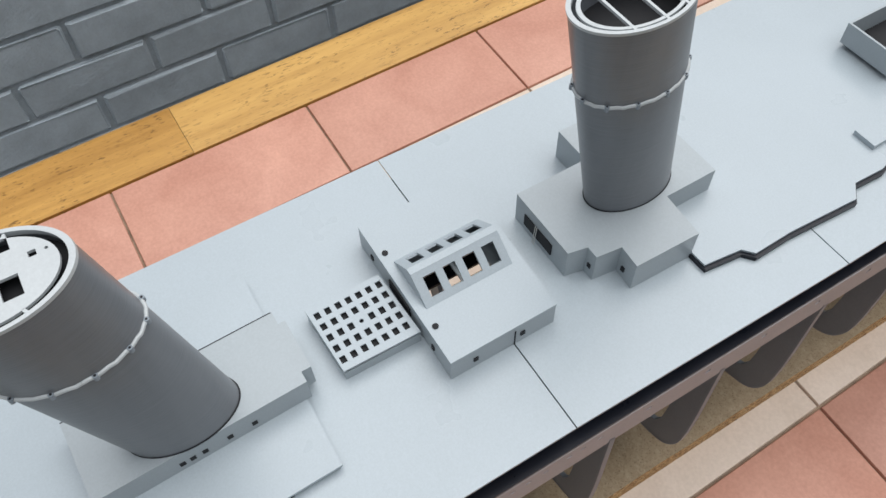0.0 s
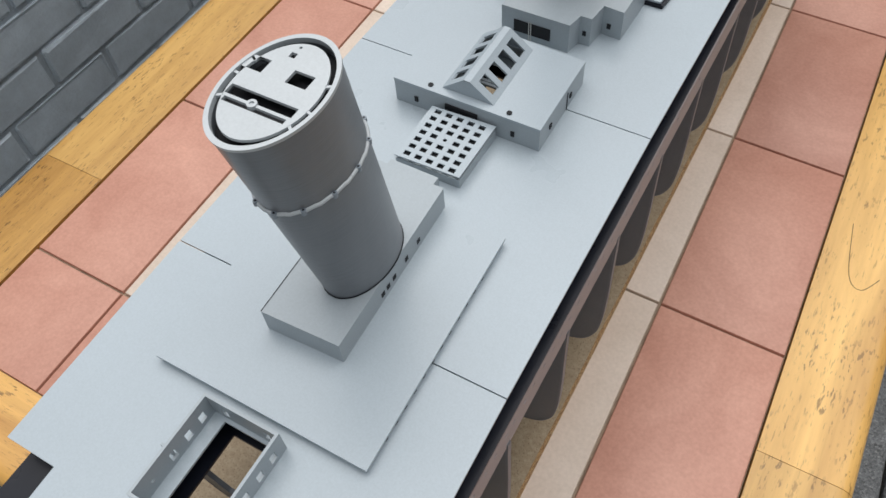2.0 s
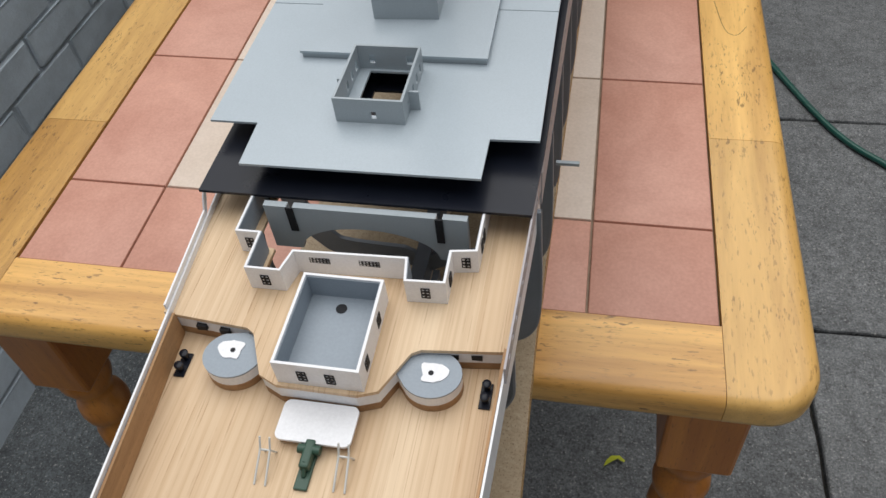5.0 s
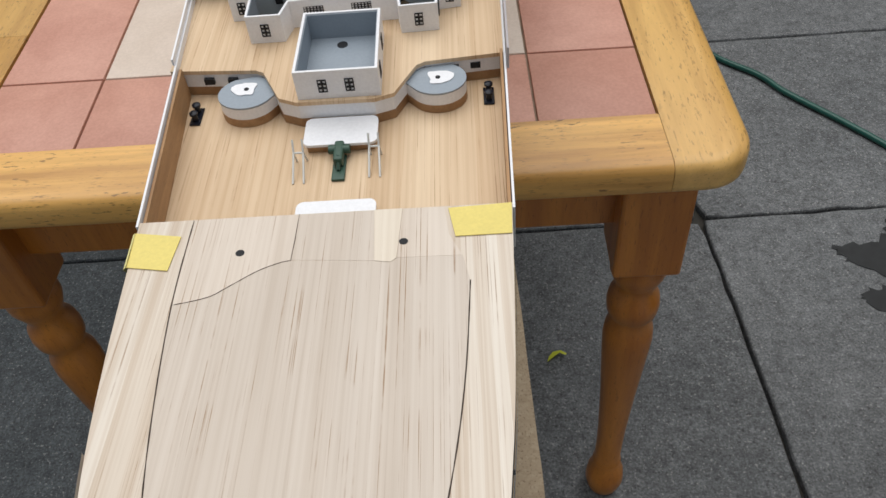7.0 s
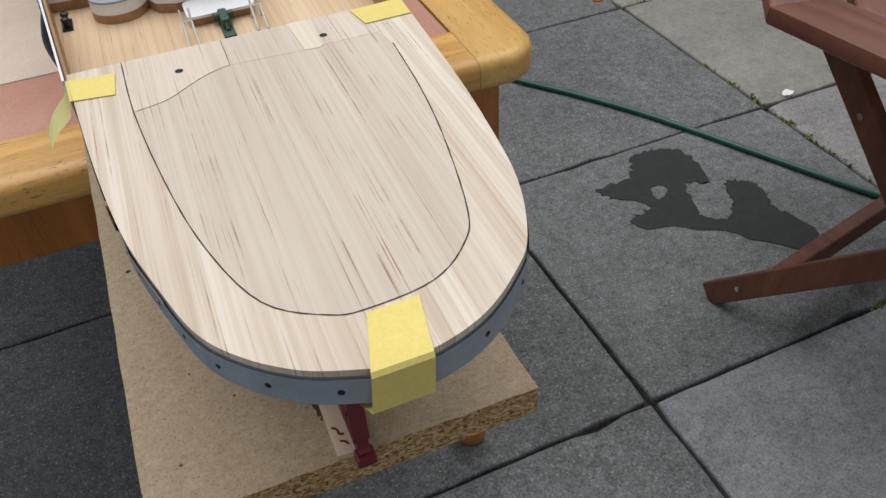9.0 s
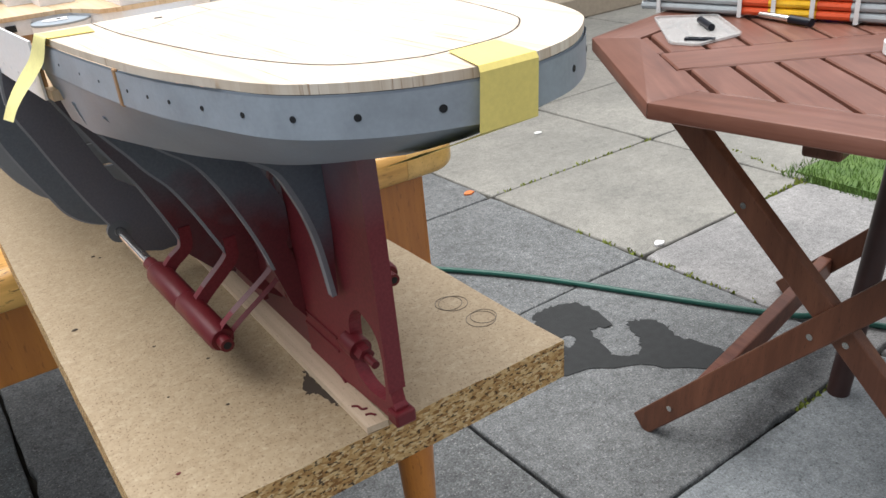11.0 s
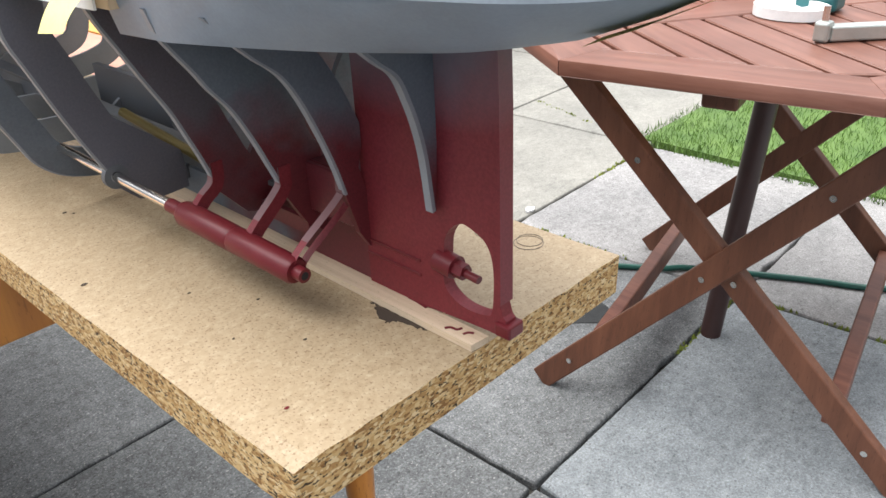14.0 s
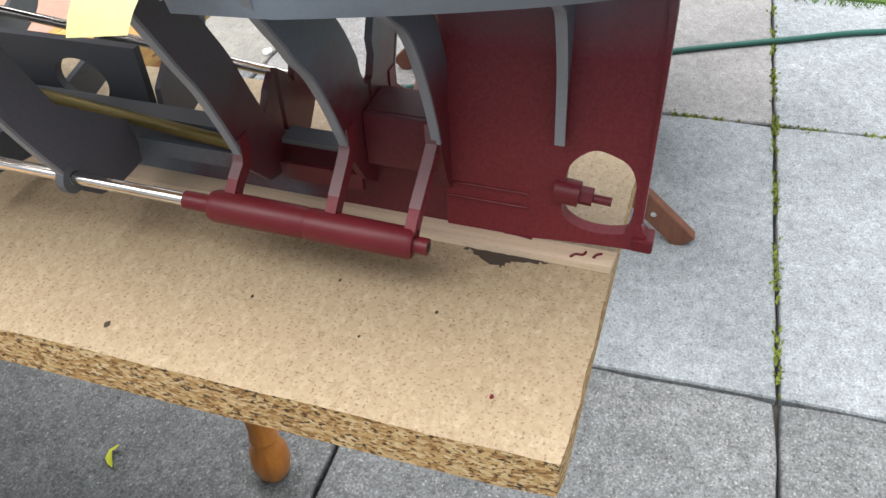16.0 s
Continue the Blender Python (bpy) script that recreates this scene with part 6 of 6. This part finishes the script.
# folding chair far behind
fch = thing("folding_chair", "brown wooden folding garden chair by the doorstep", "chair")
for y in (2.33, 2.72):
    part("leg", add_bar(bmesh.new(), (1.76, y, 0.0), (2.02, y, 0.86), 0.045, 0.022, (0, 1, 0)), M_TEAK_Z, fch)
    part("leg", add_bar(bmesh.new(), (2.17, y + 0.024, 0.0), (1.80, y + 0.024, 0.44), 0.045, 0.022, (0, 1, 0)), M_TEAK_Z, fch)
part("seat", box(1.72, 2.06, 2.345, 2.73, 0.44, 0.462, 0.004), M_TEAK, fch)
part("stretcher", add_bar(bmesh.new(), (2.12, 2.355, 0.065), (2.12, 2.74, 0.065), 0.035, 0.018), M_TEAK_Z, fch)
part("backrest", box(1.985, 2.010, 2.345, 2.71, 0.70, 0.84, 0.004), M_TEAK, fch)

# ---- loose things on the ground ----
hose = thing("garden_hose", "dark green garden hose lying across the paving", "hose")
HP = smooth_line([(0.10, 2.9), (0.42, 2.15), (0.642, 1.653), (0.77, 1.499), (0.816, 1.423), (0.921, 1.291), (1.03, 1.135), (1.156, 0.915), (1.27, 0.71), (1.336, 0.609), (1.384, 0.551), (1.499, 0.328), (1.553, 0.205), (1.656, 0.039), (1.78, -0.22), (1.89, -0.469), (2.0, -0.9)], 8)
part("tube", tube([(x, y, 0.0078) for x, y in HP], 0.0072, 12), M_HOSE, hose, "", True)
wet = thing("wet_patch", "dark irregular wet patch drying on the paving", "wet patch", kind="stuff")
rng = random.Random(2)


def blob(pts, amp, seed):
    rr = random.Random(seed)
    return [(x + rr.uniform(-amp, amp), y + rr.uniform(-amp, amp)) for x, y in smooth_line(pts, 7, True)]


W1 = [(0.775, 0.941), (0.868, 0.957), (0.907, 1.016), (0.97, 1.014), (1.029, 0.971), (1.014, 0.864), (0.962, 0.873), (0.931, 0.781), (0.975, 0.739), (1.02, 0.786), (1.044, 0.843), (1.088, 0.827), (1.105, 0.774), (1.084, 0.727), (1.12, 0.63), (1.055, 0.586), (0.942, 0.708), (0.792, 0.796), (0.797, 0.829), (0.851, 0.845), (0.787, 0.908)]
part("stain", prism([blob(W1, 0.007, 1), blob([(0.882, 0.893), (0.915, 0.893), (0.902, 0.862), (0.878, 0.858)], 0.003, 5)], 0.0012, 0.0018), M_WET, wet)
leaf = thing("fallen_leaf", "curled yellow-green fallen leaf", "leaf")
part("blade", draped([((0.186, 0.700, 0.004), (0.190, 0.700, 0.010)), ((0.190, 0.712, 0.003), (0.202, 0.710, 0.009)), ((0.198, 0.722, 0.003), (0.210, 0.716, 0.008)), ((0.212, 0.724, 0.004), (0.214, 0.712, 0.009)), ((0.222, 0.714, 0.008), (0.220, 0.708, 0.012))]), plain("yellow_leaf", (0.58, 0.62, 0.05), 0.5), leaf)
for nm, lb, x, y, col in (("paper_scrap", "small white paper scrap on the paving", 1.40, 1.07, (0.8, 0.8, 0.8)), ("paper_scrap", "small white paper scrap on the paving", 1.78, 2.03, (0.75, 0.75, 0.73)), ("orange_petal", "small orange petal on the paving", 1.24, 1.74, (0.75, 0.22, 0.07))):
    single(nm, prism([blob([(x - 0.018, y), (x, y - 0.012), (x + 0.018, y - 0.002), (x + 0.006, y + 0.013)], 0.002, int(x * 100))], 0.001, 0.006), plain(nm, col, 0.6), lb, "litter")
bag = thing("black_bag", "black plastic sack with tools on top, against the wall", "bag")
part("body", box(-0.90, -0.56, 1.55, 2.15, 0.0, 0.46, 0.05, 3), plain("black_polythene", (0.010, 0.011, 0.014), 0.25, bmp=0.6, dist=0.01, fine=30), bag, "", True)
part("tool", add_bar(bmesh.new(), (-0.82, 1.75, 0.472), (-0.62, 1.90, 0.472), 0.03, 0.02), M_YEL, bag, "yellow tool")
part("tool", add_bar(bmesh.new(), (-0.84, 1.82, 0.472), (-0.66, 1.97, 0.472), 0.05, 0.02), M_RED, bag, "red tool")

# pencil rings on the board
for cx, cy, r in ((0.0865, 0.0765, 0.0085), (0.0905, 0.0485, 0.009), (0.0885, 0.0745, 0.0092), (0.0935, 0.0500, 0.008)):
    part("pencil_ring", prism([oval(cx, cy, r, r, 28), oval(cx, cy, r - 0.0004, r - 0.0004, 28)], 0.7756, 0.7758), plain("pencil", (0.16, 0.13, 0.1), 0.8, bmp=0), board)
for x, y, w in ((-0.097, 0.034, 0.0026), (-0.072, 0.315, 0.003), (-0.0685, 0.309, 0.002), (-0.059, 0.070, 0.002), (-0.052, 0.12, 0.002), (-0.107, 0.21, 0.004), (-0.073, 0.155, 0.002), (-0.082, 0.098, 0.0015)):
    part("paint_spot", prism([blob([(x - w / 2, y), (x, y - w / 3), (x + w / 2, y), (x, y + w / 3)], 0.0002, int(y * 1000))], 0.7756, 0.7759), M_RED if y < 0.05 else M_LINE, board)

for k, pts in enumerate(([(-0.0115, 0.020), (-0.009, 0.018), (-0.0085, 0.0145), (-0.006, 0.0135)], [(-0.0095, 0.0095), (-0.007, 0.0085), (-0.0055, 0.006)], [(-0.004, 0.040), (-0.003, 0.047), (-0.0028, 0.054)])):
    part("paint_drip", tube([(x, y, 0.7796) for x, y in smooth_line(pts, 4)], 0.0007, 6), M_RED, board, "dried red paint drip")
part("stain", prism([blob([(-0.0135, 0.070), (-0.0165, 0.066), (-0.0215, 0.058), (-0.0225, 0.049), (-0.0190, 0.046), (-0.0142, 0.030), (-0.0138, 0.050)], 0.0012, 3)], 0.77565, 0.7758), M_LINE, board, "dark glue stain")

SCRATCH = [(0.256, 0.957), (0.266, 0.899), (0.279, 0.887), (0.291, 0.905)]
bm = bmesh.new()
add_tube(bm, [(x, y, 0.7513) for x, y in smooth_line(SCRATCH, 6)], 0.0004, 5)
part("scratch", bm, M_LINE, table, "dark scratch in the varnish")

# ---- many small pieces: tiles, slabs, bricks ----
G = 0.0011


def tile(quad, material):
    """A tile with softened edges between four corners, laid in the table top."""
    mid = sum(quad, Vector((0, 0))) / 4
    bm = bmesh.new()
    rows = []
    for g, z in ((G, 0.0), (G, 0.0026), (G + 0.0005, 0.0035), (G + 0.0016, 0.0040)):
        row = []
        for k in range(4):
            p = quad[k] - mid
            p = Vector((p.x - math.copysign(g, p.x), p.y - math.copysign(g, p.y)))
            row.append(bm.verts.new((p.x, p.y, z)))
        rows.append(row)
    for a, b in zip(rows, rows[1:]):
        for k in range(4):
            bm.faces.new((a[k], a[(k + 1) % 4], b[(k + 1) % 4], b[k]))
    bm.faces.new(rows[-1])
    o = link("tile", bm, material, True)
    o.parent = table
    o.location = (mid.x, mid.y, 0.7466)


SX = [IX0, -0.3065, -0.087, 0.1368, IX1]
SY = [IY0, 0.577] + [0.577 + 0.217 * i for i in range(1, 6)] + [IY1]
for i in range(4):
    for j in range(len(SY) - 1):
        edge = i in (0, 3) or j in (0, len(SY) - 2)
        tile([Vector(skew(x, y)) for x, y in ((SX[i], SY[j]), (SX[i + 1], SY[j]), (SX[i + 1], SY[j + 1]), (SX[i], SY[j + 1]))], M_TILE if edge else M_CREAM)


def slab_mesh(quad, seed, material):
    """A paving slab between four joint crossings, with ragged edges, about its own middle."""
    rr = random.Random(seed)
    mid = sum(quad, Vector((0, 0))) / 4
    half = (quad[1] - quad[0]).length / 2
    n = 14
    ring = []
    for k in range(4):
        a, b = quad[k] - mid, quad[(k + 1) % 4] - mid
        for i in range(n):
            p = a.lerp(b, i / n)
            chip = 0.010 * rr.random() if i == 0 or rr.random() < 0.06 else 0.0
            p = p * (1 - (0.0036 + chip) / half)
            ring.append((p.x + rr.uniform(-1, 1) * 0.0018, p.y + rr.uniform(-1, 1) * 0.0018))
    bm = bmesh.new()
    rows = [[bm.verts.new((x * k, y * k, z)) for x, y in ring] for k, z in ((1.0, -0.02), (1.0, -0.005), (1 - 0.0022 / half, -0.0012), (1 - 0.0065 / half, 0.0))]
    for p, q in zip(rows, rows[1:]):
        for i in range(len(ring)):
            bm.faces.new((p[i], p[(i + 1) % len(ring)], q[(i + 1) % len(ring)], q[i]))
    bm.faces.new(rows[-1])
    me = bpy.data.meshes.new("slab")
    bmesh.ops.recalc_face_normals(bm, faces=bm.faces)
    bm.to_mesh(me)
    bm.free()
    me.materials.append(material)
    return me, mid


rng = random.Random(11)
for j in range(len(JY) - 1):
    for i in range(len(JX) - 1):
        quad = [joint(i, j), joint(i + 1, j), joint(i + 1, j + 1), joint(i, j + 1)]
        if i >= 4 and j < 6:
            continue
        me, mid = slab_mesh(quad, i * 31 + j, M_SLAB_PINK if i >= 3 and j in (4, 5) else M_SLAB_PALE if i >= 2 and j < 5 else M_SLAB_WARM if i >= 3 else M_SLAB_SHADE if i == 0 else M_SLAB)
        o = new("slab", me)
        o.parent = pavement
        o.location = (mid.x, mid.y, rng.uniform(-0.001, 0.001))

# moss in the joints
M_MOSS = plain("joint_moss", (0.24, 0.29, 0.05), 0.9, var=0.4, scale=40, bmp=0)


def moss():
    rr = random.Random(21)
    vs, fs = [], []
    for x0, y0, x1, y1, n in ((0.60, -0.235, 2.0, -0.189, 420), (1.41, -0.9, 1.355, 0.38, 300), (1.05, 0.413, 1.35, 0.421, 70), (2.03, 1.05, 2.2, 1.66, 120), (1.28, 1.668, 2.02, 1.675, 110), (1.7, 1.06, 2.05, 1.07, 120), (-0.185, 0.5, -0.195, 1.0, 50), (1.30, 1.3, 1.34, 0.7, 90)):
        for _ in range(n):
            t = rr.random()
            if math.sin(t * 40 + x0 * 9) + rr.random() < 0.1:
                continue
            x, y = x0 + (x1 - x0) * t + rr.gauss(0, 0.0045), y0 + (y1 - y0) * t + rr.gauss(0, 0.0045)
            for _ in range(3):
                a, r, h = rr.random() * 6.28, 0.002 + 0.004 * rr.random(), 0.002 + 0.007 * rr.random()
                k = len(vs)
                vs += [(x + r * math.cos(a), y + r * math.sin(a), -0.004), (x + r * math.cos(a + 2), y + r * math.sin(a + 2), -0.004), (x + rr.uniform(-0.004, 0.004), y + rr.uniform(-0.004, 0.004), h)]
                fs.append((k, k + 1, k + 2))
    me = bpy.data.meshes.new("moss")
    me.from_pydata(vs, [], fs)
    me.materials.append(M_MOSS)
    return tagged(new("moss", me), "yellow-green moss and weeds in the paving joints", "moss", kind="stuff")


moss()

WX, BL, BH = -0.925, 0.2125, 0.0765
part("mortar", box(WX - 0.11, WX - 0.0045, -1.2, 3.62, -0.02, 1.33), M_MORTAR, wall_west)


def brick_mesh(seed):
    rr = random.Random(seed)
    bm = box(-0.06, 0.0, -BL / 2 + 0.0038, BL / 2 - 0.0038, -BH / 2 + 0.0036, BH / 2 - 0.0036, 0.0055, 3)
    for v in bm.verts:
        v.co += Vector((rr.uniform(-1, 1), rr.uniform(-1, 1), rr.uniform(-1, 1))) * 0.0018
    me = bpy.data.meshes.new("brick")
    bmesh.ops.recalc_face_normals(bm, faces=bm.faces)
    bm.to_mesh(me)
    bm.free()
    me.materials.append(M_BRICK)
    return me


BRICKS = [brick_mesh(100 + i) for i in range(10)]
rest_v, rest_f = [], []
rng = random.Random(77)
for r in range(17):
    z = 0.445 - BH / 2 + BH * (r - 5)
    if z < 0.02:
        continue
    for c in range(-8, 14):
        y = 0.611 + BL / 2 + BL * c + (0.5 * BL if (r - 5) % 2 else 0)
        if y < -1.05 or y > 3.45:
            continue
        if 0.0 < y < 2.35 and z < 1.75:
            o = new("brick", BRICKS[rng.randrange(10)])
            o.parent = wall_west
            o.location = (WX + rng.uniform(-0.0015, 0.0015), y, z)
        else:
            k = len(rest_v)
            for xx in (WX - 0.06, WX):
                for yy in (y - BL / 2 + 0.005, y + BL / 2 - 0.005):
                    for zz in (z - BH / 2 + 0.005, z + BH / 2 - 0.005):
                        rest_v.append((xx, yy, zz))
            rest_f += [(k + 4, k + 6, k + 7, k + 5), (k, k + 4, k + 5, k + 1), (k + 2, k + 3, k + 7, k + 6), (k + 1, k + 5, k + 7, k + 3), (k, k + 2, k + 6, k + 4)]
me = bpy.data.meshes.new("far_bricks")
me.from_pydata(rest_v, [], rest_f)
me.materials.append(M_BRICK)
o = new("far_bricks", me)
o.parent = wall_west
o["kind"] = "stuff"
